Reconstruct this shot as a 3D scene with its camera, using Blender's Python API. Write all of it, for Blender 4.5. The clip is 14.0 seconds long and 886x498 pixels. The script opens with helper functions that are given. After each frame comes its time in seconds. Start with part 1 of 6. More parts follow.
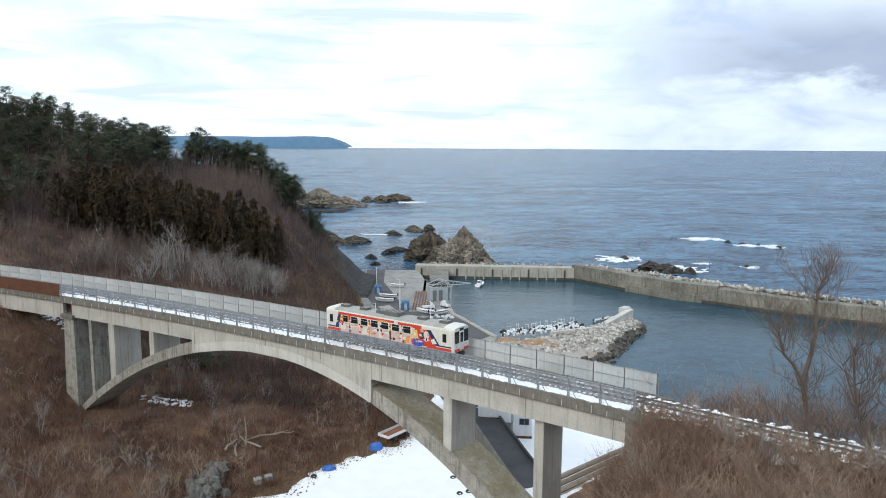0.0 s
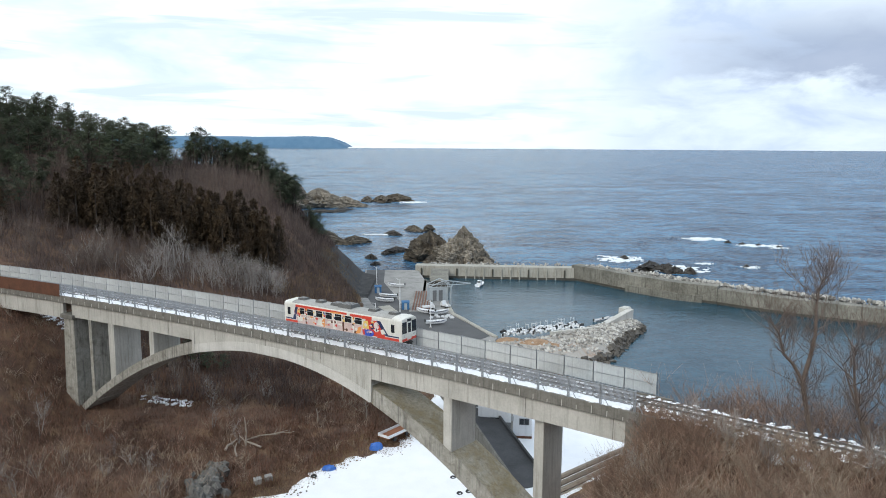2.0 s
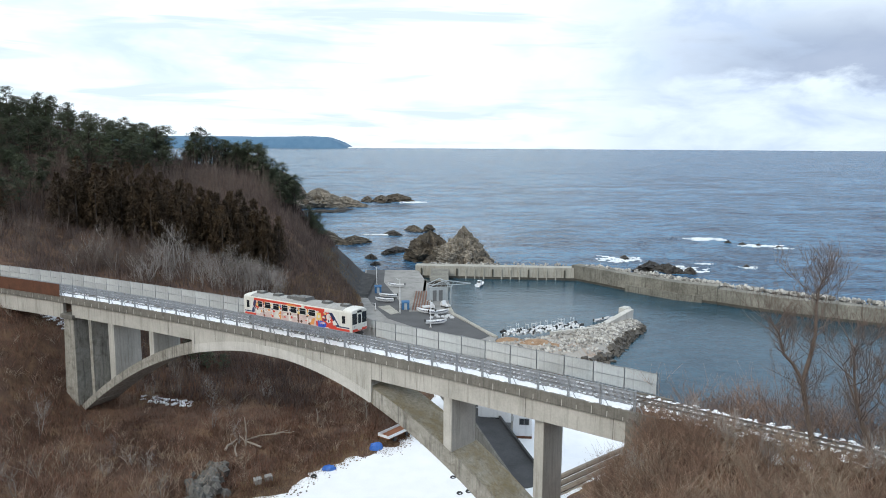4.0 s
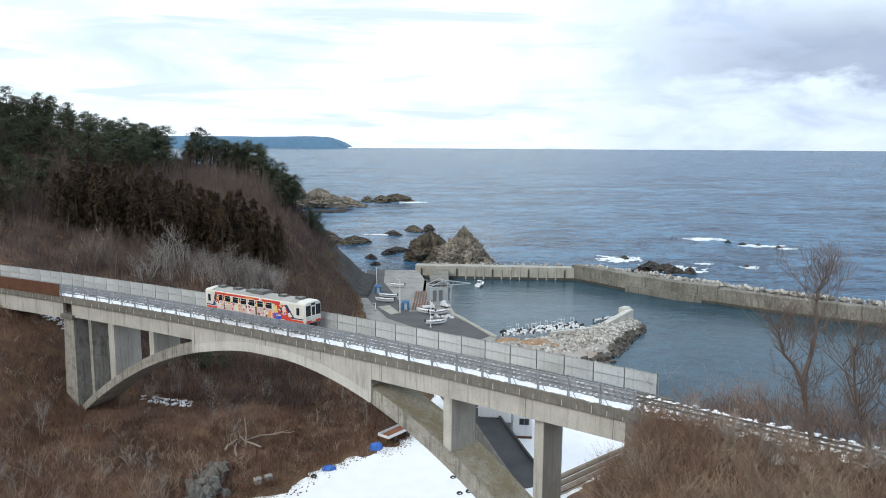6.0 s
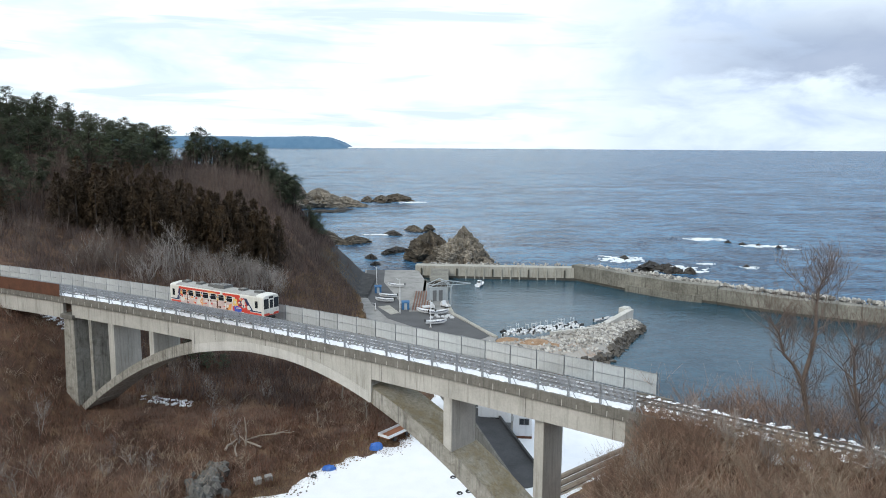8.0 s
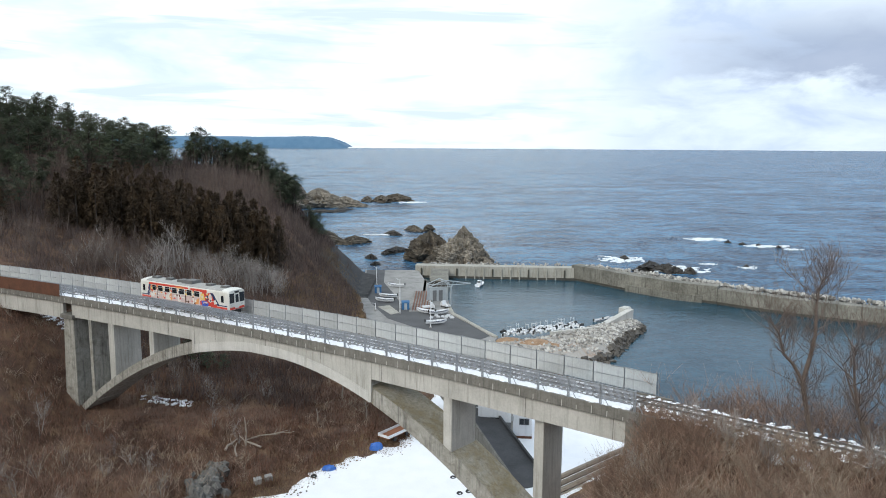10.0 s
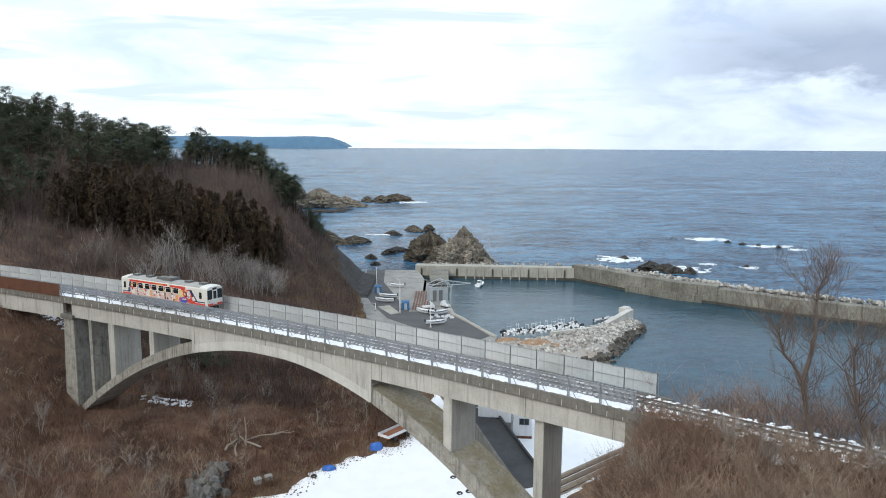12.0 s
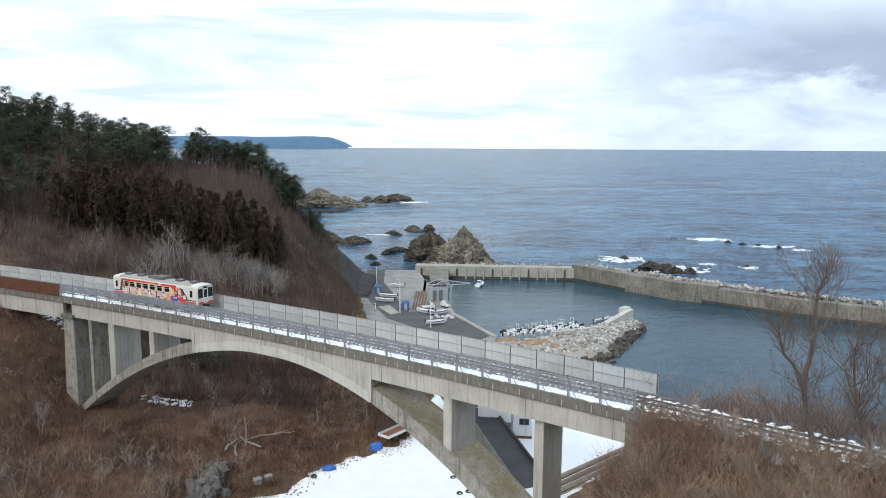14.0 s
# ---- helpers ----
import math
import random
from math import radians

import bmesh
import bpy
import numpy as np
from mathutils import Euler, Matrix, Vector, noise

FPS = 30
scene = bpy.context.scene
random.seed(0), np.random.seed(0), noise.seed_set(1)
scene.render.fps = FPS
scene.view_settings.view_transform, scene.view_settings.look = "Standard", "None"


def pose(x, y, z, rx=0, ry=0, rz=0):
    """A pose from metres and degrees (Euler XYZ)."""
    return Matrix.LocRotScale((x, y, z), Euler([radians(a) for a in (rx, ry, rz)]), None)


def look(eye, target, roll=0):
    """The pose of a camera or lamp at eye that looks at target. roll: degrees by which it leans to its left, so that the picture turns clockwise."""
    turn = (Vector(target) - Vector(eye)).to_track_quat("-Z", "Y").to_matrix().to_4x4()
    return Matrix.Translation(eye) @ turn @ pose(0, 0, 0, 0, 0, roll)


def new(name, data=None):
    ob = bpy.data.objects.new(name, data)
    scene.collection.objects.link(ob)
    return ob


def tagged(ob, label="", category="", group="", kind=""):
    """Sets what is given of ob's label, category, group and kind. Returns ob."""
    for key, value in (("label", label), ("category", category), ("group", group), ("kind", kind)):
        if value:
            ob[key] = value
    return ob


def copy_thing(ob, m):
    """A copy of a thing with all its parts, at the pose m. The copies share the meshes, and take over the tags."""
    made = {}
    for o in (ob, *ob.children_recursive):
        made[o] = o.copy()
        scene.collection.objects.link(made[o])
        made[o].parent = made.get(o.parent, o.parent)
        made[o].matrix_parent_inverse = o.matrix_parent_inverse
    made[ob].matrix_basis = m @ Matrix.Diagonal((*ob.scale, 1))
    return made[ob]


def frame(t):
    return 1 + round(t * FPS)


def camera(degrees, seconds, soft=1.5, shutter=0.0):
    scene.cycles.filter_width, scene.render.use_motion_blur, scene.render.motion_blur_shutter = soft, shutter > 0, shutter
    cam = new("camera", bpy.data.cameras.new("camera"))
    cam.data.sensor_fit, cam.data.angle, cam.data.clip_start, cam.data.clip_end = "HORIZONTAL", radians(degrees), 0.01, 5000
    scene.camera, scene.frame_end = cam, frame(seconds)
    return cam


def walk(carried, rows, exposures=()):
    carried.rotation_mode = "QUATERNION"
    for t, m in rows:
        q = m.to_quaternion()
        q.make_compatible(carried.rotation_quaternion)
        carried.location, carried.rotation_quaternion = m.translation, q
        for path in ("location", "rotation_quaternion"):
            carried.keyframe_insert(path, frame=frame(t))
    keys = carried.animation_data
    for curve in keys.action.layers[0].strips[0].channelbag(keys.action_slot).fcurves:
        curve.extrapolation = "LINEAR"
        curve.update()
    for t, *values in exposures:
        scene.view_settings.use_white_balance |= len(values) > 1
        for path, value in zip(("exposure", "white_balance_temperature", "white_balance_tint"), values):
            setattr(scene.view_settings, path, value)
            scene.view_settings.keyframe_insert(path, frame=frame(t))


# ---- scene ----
cam = camera(62.0, 14.0, soft=0.95)
EYE = (0.0, 0.0, 49.0)
VIEW = Matrix.Translation(EYE) @ pose(0, 0, 0, 90 - 8.33, 0, 0) @ pose(0, 0, 0, 0, 0, 0.38)
walk(cam, [(0.0, VIEW), (14.0, VIEW)], exposures=[(0.0, 0.10), (14.0, 0.10)])


# ---- light ----
class Nodes:
    """A small writer for node trees."""

    def __init__(self, tree):
        self.tree = tree
        tree.nodes.clear()

    def add(self, kind, **values):
        node = self.tree.nodes.new(kind)
        for key, value in values.items():
            if key == "ins":
                for name, v in value.items():
                    if isinstance(v, bpy.types.NodeSocket):
                        self.tree.links.new(v, node.inputs[name])
                    else:
                        node.inputs[name].default_value = v
            elif key == "operation":
                node.operation = value
            elif key == "sky_type":
                node.sky_type = value
            elif key == "blend_type":
                node.blend_type = value
        return node

    def math(self, op, a, b=0.0, clamp=False):
        node = self.add("ShaderNodeMath", operation=op, ins={0: a, 1: b})
        node.use_clamp = clamp
        return node.outputs[0]

    def noise(self, vector, scale, detail=4.0, rough=0.55, distort=0.0):
        return self.add("ShaderNodeTexNoise", ins={"Vector": vector, "Scale": scale, "Detail": detail, "Roughness": rough, "Distortion": distort}).outputs["Fac"]

    def ramp(self, fac, stops):
        node = self.add("ShaderNodeValToRGB", ins={"Fac": fac})
        el = node.color_ramp.elements
        while len(el) < len(stops):
            el.new(0.5)
        for e, (p, c) in zip(el, stops):
            e.position = p
            e.color = (c, c, c, 1) if isinstance(c, (int, float)) else (*c, 1)
        return node.outputs["Color"]

    def mix(self, fac, a, b, how="MIX"):
        node = self.tree.nodes.new("ShaderNodeMix")
        node.data_type, node.blend_type = "RGBA", how
        for key, v in ((0, fac), (6, a), (7, b)):
            if isinstance(v, bpy.types.NodeSocket):
                self.tree.links.new(v, node.inputs[key])
            else:
                node.inputs[key].default_value = v if key == 0 else (*v, 1) if len(v) == 3 else v
        return node.outputs[2]

    def scaled(self, vector, sx, sy, sz):
        return self.add("ShaderNodeMapping", ins={"Vector": vector, "Scale": (sx, sy, sz)}).outputs[0]


SUN_EL, SUN_AZ = radians(34), radians(215)      # azimuth from +Y, clockwise


def make_sky():
    world = bpy.data.worlds.new("winter_sky")
    world.use_nodes = True
    scene.world = world
    n = Nodes(world.node_tree)
    sky = n.add("ShaderNodeTexSky", sky_type="NISHITA")
    sky.sun_disc, sky.sun_elevation, sky.sun_rotation = False, SUN_EL, SUN_AZ
    sky.air_density, sky.dust_density = 1.0, 1.5
    clear = n.mix(1.0, sky.outputs[0], (0.10, 0.10, 0.10), "MULTIPLY")
    way = n.add("ShaderNodeTexCoord").outputs["Generated"]
    xyz = n.add("ShaderNodeSeparateXYZ", ins={0: way})
    x, y, z = xyz.outputs
    # cloud layer seen flat: direction divided by height above the horizon
    lift = n.math("MAXIMUM", n.math("ADD", z, 0.10), 0.04)
    flat = n.add("ShaderNodeCombineXYZ", ins={0: n.math("DIVIDE", x, lift), 1: n.math("DIVIDE", y, lift), 2: 0.0}).outputs[0]
    big = n.noise(n.scaled(flat, 1.0, 0.55, 1.0), 0.62, 6.0, 0.5, 0.4)
    fine = n.noise(n.scaled(way, 1.0, 1.0, 2.6), 7.0, 7.0, 0.55, 0.3)
    # a veil of grey-blue cloud over the sea towards +X, with a heavier mass in it
    veil = n.math("MULTIPLY", n.math("SUBTRACT", x, n.math("SUBTRACT", 0.27, n.math("MULTIPLY", fine, 0.30))), 7.0, True)
    # the heavy mass has a billowing lower edge and thins out upwards
    puffs = n.noise(n.scaled(way, 1.0, 1.0, 2.2), 13.0, 6.0, 0.55, 0.2)
    base = n.math("ADD", 0.066, n.math("ADD", n.math("MULTIPLY", n.math("SUBTRACT", fine, 0.5), 0.10), n.math("MULTIPLY", n.math("SUBTRACT", puffs, 0.5), 0.07)))
    mass = n.math("MULTIPLY", n.math("SUBTRACT", z, base), 55.0, True)
    mass = n.math("MULTIPLY", mass, n.math("MULTIPLY", n.math("SUBTRACT", n.math("ADD", 0.135, n.math("MULTIPLY", fine, 0.06)), z), 20.0, True))
    mass = n.math("MULTIPLY", mass, n.math("MULTIPLY", n.math("SUBTRACT", x, n.math("SUBTRACT", 0.52, n.math("MULTIPLY", fine, 0.52))), 6.0, True))
    # long pale breaks in the white layer
    breaks = n.noise(n.scaled(way, 1.6, 1.6, 15.0), 2.4, 4.0, 0.55, 0.5)
    cover = n.ramp(n.math("ADD", n.math("MULTIPLY", big, 0.7), n.math("MULTIPLY", fine, 0.3)), [(0.38, 0.0), (0.50, 1.0)])
    white = n.mix(fine, (0.90, 1.02, 1.13), (1.16, 1.26, 1.36))
    grey = n.mix(n.ramp(fine, [(0.40, 0.0), (0.62, 1.0)]), (0.57, 0.70, 0.92), (0.82, 0.95, 1.10))
    grey = n.mix(n.math("MULTIPLY", mass, 0.85), grey, (0.34, 0.42, 0.59))
    white = n.mix(n.ramp(breaks, [(0.52, 0.0), (0.64, 1.0)]), white, (0.74, 0.88, 0.97))
    pale = n.mix(0.82, clear, (0.80, 0.97, 1.06))
    colour = n.mix(n.math("MULTIPLY", veil, 0.92), n.mix(cover, pale, white), grey)
    back = n.add("ShaderNodeBackground", ins={"Color": colour, "Strength": 1.0})
    out = n.add("ShaderNodeOutputWorld", ins={"Surface": back.outputs[0]})
    lamp = bpy.data.lights.new("sun", "SUN")
    lamp.energy, lamp.angle, lamp.color = 1.4, radians(14), (1.0, 0.965, 0.90)
    sun = new("sun", lamp)
    away = Vector((math.sin(SUN_AZ) * math.cos(SUN_EL), math.cos(SUN_AZ) * math.cos(SUN_EL), math.sin(SUN_EL)))
    sun.matrix_world = look(away * 300, (0, 0, 0))


make_sky()


# ---- materials ----
def mat(name, dark, light, scale=0.6, fine=9.0, rough=0.85, bump=0.3, depth=0.02, metal=0.0, streak=None, jitter=0.0, stain=None, island=False):
    """Colour between two tones by noise at two scales, with relief. streak: colour of run marks down the surface.
    stain: (colour, amount). jitter: how far single pieces differ."""
    m = bpy.data.materials.new(name)
    m.use_nodes = True
    n = Nodes(m.node_tree)
    at = n.add("ShaderNodeTexCoord").outputs["Object"]
    a = n.noise(at, scale, 5.0, 0.6)
    b = n.noise(at, fine, 5.0, 0.65)
    mixed = n.math("ADD", n.math("MULTIPLY", a, 0.6), n.math("MULTIPLY", b, 0.4))
    colour = n.mix(n.ramp(mixed, [(0.34, 0.0), (0.66, 1.0)]), dark, light)
    if stain:
        spots = n.ramp(n.noise(at, scale * 2.3, 6.0, 0.62, 0.6), [(0.62 - stain[1] * 0.3, 0.0), (0.72, 1.0)])
        colour = n.mix(n.math("MULTIPLY", spots, 0.8), colour, stain[0])
    if streak:
        runs = n.noise(n.scaled(at, 1.0, 1.0, 0.06), 2.6, 4.0, 0.7)
        colour = n.mix(n.ramp(runs, [(0.50, 0.0), (0.72, 0.75)]), colour, streak)
    if jitter:
        rnd = n.add("ShaderNodeNewGeometry").outputs["Random Per Island"] if island else n.add("ShaderNodeObjectInfo").outputs["Random"]
        hsv = n.add("ShaderNodeHueSaturation", ins={"Color": colour, "Value": n.math("ADD", 1.0 - jitter, n.math("MULTIPLY", rnd, 2 * jitter))})
        colour = hsv.outputs[0]
    relief = n.add("ShaderNodeBump", ins={"Strength": bump, "Distance": depth, "Height": mixed})
    body = n.add("ShaderNodeBsdfPrincipled", ins={"Base Color": colour, "Roughness": rough, "Metallic": metal, "Normal": relief.outputs[0]})
    n.add("ShaderNodeOutputMaterial", ins={"Surface": body.outputs[0]})
    return m


def sea_material(name, trough_tone, glint_tone, wave, rough, strength, gloss, lee=False):
    """lee: the water lies calmer under the cape."""
    m = bpy.data.materials.new(name)
    m.use_nodes = True
    n = Nodes(m.node_tree)
    at = n.add("ShaderNodeTexCoord").outputs["Object"]
    chop = n.noise(n.scaled(at, 0.85, 1.0, 1.0), wave, 5.0, 0.68, 0.3)
    swell = n.noise(n.scaled(at, 0.70, 1.0, 1.0), wave * 0.20, 4.0, 0.6, 0.4)
    patch = n.noise(n.scaled(at, 0.30, 1.0, 1.0), wave * 0.030, 5.0, 0.62, 0.4)
    band = n.noise(n.scaled(at, 0.62, 1.0, 1.0), wave * 0.070, 5.0, 0.64, 0.4)
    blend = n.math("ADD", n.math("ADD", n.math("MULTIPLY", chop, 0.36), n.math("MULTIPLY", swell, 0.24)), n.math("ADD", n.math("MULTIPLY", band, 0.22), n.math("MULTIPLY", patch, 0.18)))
    # dark troughs and pale sky glints of the waves are painted into the colour
    tint = n.mix(n.ramp(blend, [(0.445, 0.0), (0.555, 1.0)]), trough_tone, glint_tone)
    if lee:
        x, y, z = n.add("ShaderNodeSeparateXYZ", ins={0: at}).outputs
        dx, dy = n.math("MULTIPLY", n.math("ADD", x, 25.0), 1 / 75), n.math("MULTIPLY", n.math("SUBTRACT", y, 385.0), 1 / 120)
        away = n.math("ADD", n.math("MULTIPLY", dx, dx), n.math("MULTIPLY", dy, dy))
        calm = n.math("MULTIPLY", n.math("SUBTRACT", n.math("ADD", 0.55, n.math("MULTIPLY", band, 0.9)), away), 2.0, True)
        strength = n.math("MULTIPLY", strength, n.math("SUBTRACT", 1.0, n.math("MULTIPLY", calm, 0.72)))
    height = n.math("ADD", n.math("MULTIPLY", swell, 2.6), n.math("MULTIPLY", chop, 0.9))
    relief = n.add("ShaderNodeBump", ins={"Strength": strength, "Distance": 1.0, "Height": height})
    body = n.add("ShaderNodeBsdfPrincipled", ins={"Base Color": tint, "Roughness": rough, "IOR": 1.33, "Specular IOR Level": gloss, "Normal": relief.outputs[0]})
    n.add("ShaderNodeOutputMaterial", ins={"Surface": body.outputs[0]})
    return m


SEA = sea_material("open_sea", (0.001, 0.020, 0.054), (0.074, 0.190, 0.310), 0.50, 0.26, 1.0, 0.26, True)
BASIN = sea_material("basin_water", (0.007, 0.040, 0.062), (0.027, 0.080, 0.115), 1.3, 0.14, 0.10, 0.30)
EARTH = mat("dead_brush_ground", (0.045, 0.025, 0.018), (0.165, 0.095, 0.060), 0.10, 1.9, 0.95, 0.9, 0.3, stain=((0.22, 0.135, 0.07), 0.5))
SNOW = mat("snow", (0.86, 0.87, 0.90), (0.94, 0.945, 0.95), 0.4, 6.0, 0.6, 0.4, 0.06)
CONCRETE = mat("pale_concrete", (0.37, 0.355, 0.315), (0.55, 0.53, 0.48), 0.35, 5.0, 0.85, 0.25, 0.02, streak=(0.25, 0.235, 0.20))
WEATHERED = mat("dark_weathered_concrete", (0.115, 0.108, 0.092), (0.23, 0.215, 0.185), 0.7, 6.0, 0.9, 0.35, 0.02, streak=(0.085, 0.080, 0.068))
MOSSY = mat("moss_stained_concrete", (0.19, 0.17, 0.125), (0.42, 0.395, 0.33), 0.28, 4.0, 0.9, 0.3, 0.02, streak=(0.15, 0.135, 0.095), stain=((0.20, 0.145, 0.055), 0.85))
SEAWALL = mat("seawall_concrete", (0.120, 0.112, 0.090), (0.30, 0.285, 0.240), 0.2, 1.6, 0.88, 0.3, 0.04, streak=(0.065, 0.060, 0.047), jitter=0.14)
STAINED = mat("black_streaked_concrete", (0.24, 0.225, 0.19), (0.40, 0.38, 0.335), 0.5, 5.0, 0.88, 0.3, 0.02, streak=(0.045, 0.043, 0.040), stain=((0.15, 0.135, 0.105), 0.5))
PAVE = mat("quay_concrete", (0.23, 0.225, 0.21), (0.36, 0.35, 0.33), 0.09, 1.8, 0.9, 0.2, 0.02, stain=((0.15, 0.145, 0.135), 0.4))
ASPHALT = mat("asphalt", (0.065, 0.065, 0.068), (0.12, 0.12, 0.12), 0.15, 4.0, 0.9, 0.2, 0.01)
BALLAST = mat("grey_ballast", (0.18, 0.18, 0.185), (0.36, 0.36, 0.365), 0.9, 11.0, 0.95, 0.8, 0.05)
RUSTY_BALLAST = mat("rusty_ballast", (0.085, 0.050, 0.036), (0.17, 0.11, 0.08), 0.9, 11.0, 0.95, 0.8, 0.05)
STEEL = mat("galvanised_steel", (0.30, 0.32, 0.33), (0.42, 0.44, 0.45), 1.2, 9.0, 0.5, 0.1, 0.004, metal=0.5)
RAILING = mat("pale_railing_steel", (0.24, 0.26, 0.28), (0.38, 0.40, 0.42), 1.2, 9.0, 0.55, 0.1, 0.004, metal=0.3)
POST = mat("grey_post_steel", (0.20, 0.21, 0.22), (0.31, 0.32, 0.33), 1.2, 9.0, 0.55, 0.1, 0.004, metal=0.3)
PANEL = mat("pale_grey_panel", (0.52, 0.54, 0.53), (0.74, 0.755, 0.74), 0.5, 4.0, 0.55, 0.08, 0.004, jitter=0.10, streak=(0.34, 0.34, 0.33))


def let_light_through(m, share):
    """Makes a sheet material partly clear, as thin plastic is."""
    tree = m.node_tree
    end = next(k for k in tree.nodes if k.type == "OUTPUT_MATERIAL")
    body = end.inputs["Surface"].links[0].from_socket
    clear, both = tree.nodes.new("ShaderNodeBsdfTransparent"), tree.nodes.new("ShaderNodeMixShader")
    both.inputs[0].default_value = share
    tree.links.new(body, both.inputs[1])
    tree.links.new(clear.outputs[0], both.inputs[2])
    tree.links.new(both.outputs[0], end.inputs["Surface"])


let_light_through(PANEL, 0.46)
RUST = mat("rust_brown_steel", (0.075, 0.030, 0.016), (0.15, 0.060, 0.030), 0.5, 5.0, 0.75, 0.2, 0.01)
RAIL = mat("rail_steel", (0.095, 0.086, 0.080), (0.18, 0.165, 0.155), 1.0, 12.0, 0.6, 0.2, 0.004, metal=0.4)
SLEEPER = mat("sleeper_concrete", (0.16, 0.14, 0.12), (0.27, 0.25, 0.22), 1.0, 9.0, 0.9, 0.3, 0.01, jitter=0.15)
ROCK = mat("dark_sea_rock", (0.022, 0.019, 0.016), (0.20, 0.165, 0.120), 0.35, 1.7, 0.9, 1.0, 0.9, stain=((0.030, 0.026, 0.021), 0.6))
PALE_ROCK = mat("pale_sea_rock", (0.055, 0.048, 0.038), (0.44, 0.39, 0.315), 0.33, 1.6, 0.9, 1.0, 0.9, stain=((0.055, 0.047, 0.036), 0.55))
WET_ROCK = mat("wet_rock", (0.020, 0.018, 0.015), (0.055, 0.045, 0.035), 0.3, 1.2, 0.55, 0.9, 0.4)
RUBBLE = mat("rubble_stone", (0.24, 0.23, 0.21), (0.52, 0.50, 0.46), 0.5, 3.0, 0.9, 0.6, 0.08, jitter=0.5, island=True)
FOAM = mat("sea_foam", (0.72, 0.78, 0.82), (0.92, 0.94, 0.95), 0.5, 4.0, 0.7, 0.5, 0.1)
# the haze over the distant woods is put into this blue base colour
FAR_LAND = mat("far_headland_haze_blue", (0.085, 0.175, 0.275), (0.125, 0.225, 0.325), 0.006, 0.03, 1.0, 0.3, 5.0)
CLIFF = mat("far_pale_cliff", (0.26, 0.25, 0.24), (0.42, 0.40, 0.37), 0.02, 0.1, 1.0, 0.3, 5.0)


# ---- mesh writing ----
class Geo:
    """Collects vertices and faces of one mesh."""

    def __init__(self):
        self.v, self.f = [], []

    def add(self, verts, faces):
        k = len(self.v)
        self.v += [tuple(p) for p in verts]
        self.f += [tuple(i + k for i in f) for f in faces]
        return self

    def box(self, lo, hi, m=None):
        (a, b, c), (d, e, f) = lo, hi
        vs = [Vector(p) for p in ((a, b, c), (d, b, c), (d, e, c), (a, e, c), (a, b, f), (d, b, f), (d, e, f), (a, e, f))]
        if m:
            vs = [m @ p for p in vs]
        return self.add(vs, [(3, 2, 1, 0), (4, 5, 6, 7), (0, 1, 5, 4), (1, 2, 6, 5), (2, 3, 7, 6), (3, 0, 4, 7)])

    def loft(self, rings, closed=True, caps=True):
        """Skins a row of rings of equal length."""
        k, n = len(self.v), len(rings[0])
        for r in rings:
            self.v += [tuple(p) for p in r]
        for i in range(len(rings) - 1):
            for j in range(n if closed else n - 1):
                a, b = k + i * n + j, k + i * n + (j + 1) % n
                self.f.append((a, b, b + n, a + n))
        if caps and closed:
            self.f.append(tuple(range(k + n - 1, k - 1, -1)))
            last = k + (len(rings) - 1) * n
            self.f.append(tuple(range(last, last + n)))
        return self

    def tube(self, path, radii, sides=6):
        path = [Vector(p) for p in path]
        if isinstance(radii, (int, float)):
            radii = [radii] * len(path)
        rings = []
        for i, p in enumerate(path):
            d = (path[min(i + 1, len(path) - 1)] - path[max(i - 1, 0)]).normalized()
            a = d.cross(Vector((0, 0, 1)) if abs(d.z) < 0.9 else Vector((1, 0, 0))).normalized()
            b = d.cross(a)
            rings.append([p + radii[i] * (math.cos(t) * a + math.sin(t) * b) for t in (2 * math.pi * j / sides for j in range(sides))])
        return self.loft(rings)

    def mesh(self, name):
        me = bpy.data.meshes.new(name)
        me.from_pydata(self.v, [], self.f)
        bm = bmesh.new()
        bm.from_mesh(me)
        bmesh.ops.recalc_face_normals(bm, faces=bm.faces)
        bm.to_mesh(me)
        bm.free()
        return me


def part(name, geo, material, parent=None, label="", smooth=False, bevel=0.0):
    """Links the mesh as ONE object, under a thing or a part if one is given."""
    me = geo if isinstance(geo, bpy.types.Mesh) else geo.mesh(name)
    if not me.materials:
        me.materials.append(material)
    if smooth:
        me.polygons.foreach_set("use_smooth", [True] * len(me.polygons))
    ob = new(name, me)
    if bevel:
        b = ob.modifiers.new("worn_edges", "BEVEL")
        b.width, b.segments, b.limit_method = bevel, 2, "ANGLE"
    if parent:
        ob.parent = parent
    if label:
        tagged(ob, label)
    return ob


def thing(name, label, category, group="", kind="", at=None):
    ob = tagged(new(name), label, category, group, kind)
    if at is not None:
        ob.matrix_basis = at
    return ob


# ---- plan of the railway ----
HEAD = radians(57.9)
ALONG = Vector((-math.sin(HEAD), math.cos(HEAD), 0))      # along the bridge, inland end to far end
ACROSS = Vector((math.cos(HEAD), math.sin(HEAD), 0))      # towards the sea
MID = Vector((-9.243, 84.647, 0))
RADIUS = 520.0
RAIL_Z = 25.7


def reach(s):
    """The line falls away gently, and draws off, towards its far end."""
    return 1.0 + 0.0006 * (s - 10.0)


def on_line(s, n=0.0, z=0.0):
    p = MID + ALONG * s + ACROSS * (n - (s - 12) ** 2 / (2 * RADIUS))
    k = reach(s)
    return Vector((p.x * k, p.y * k, 49.0 - (49.0 - z) * k))


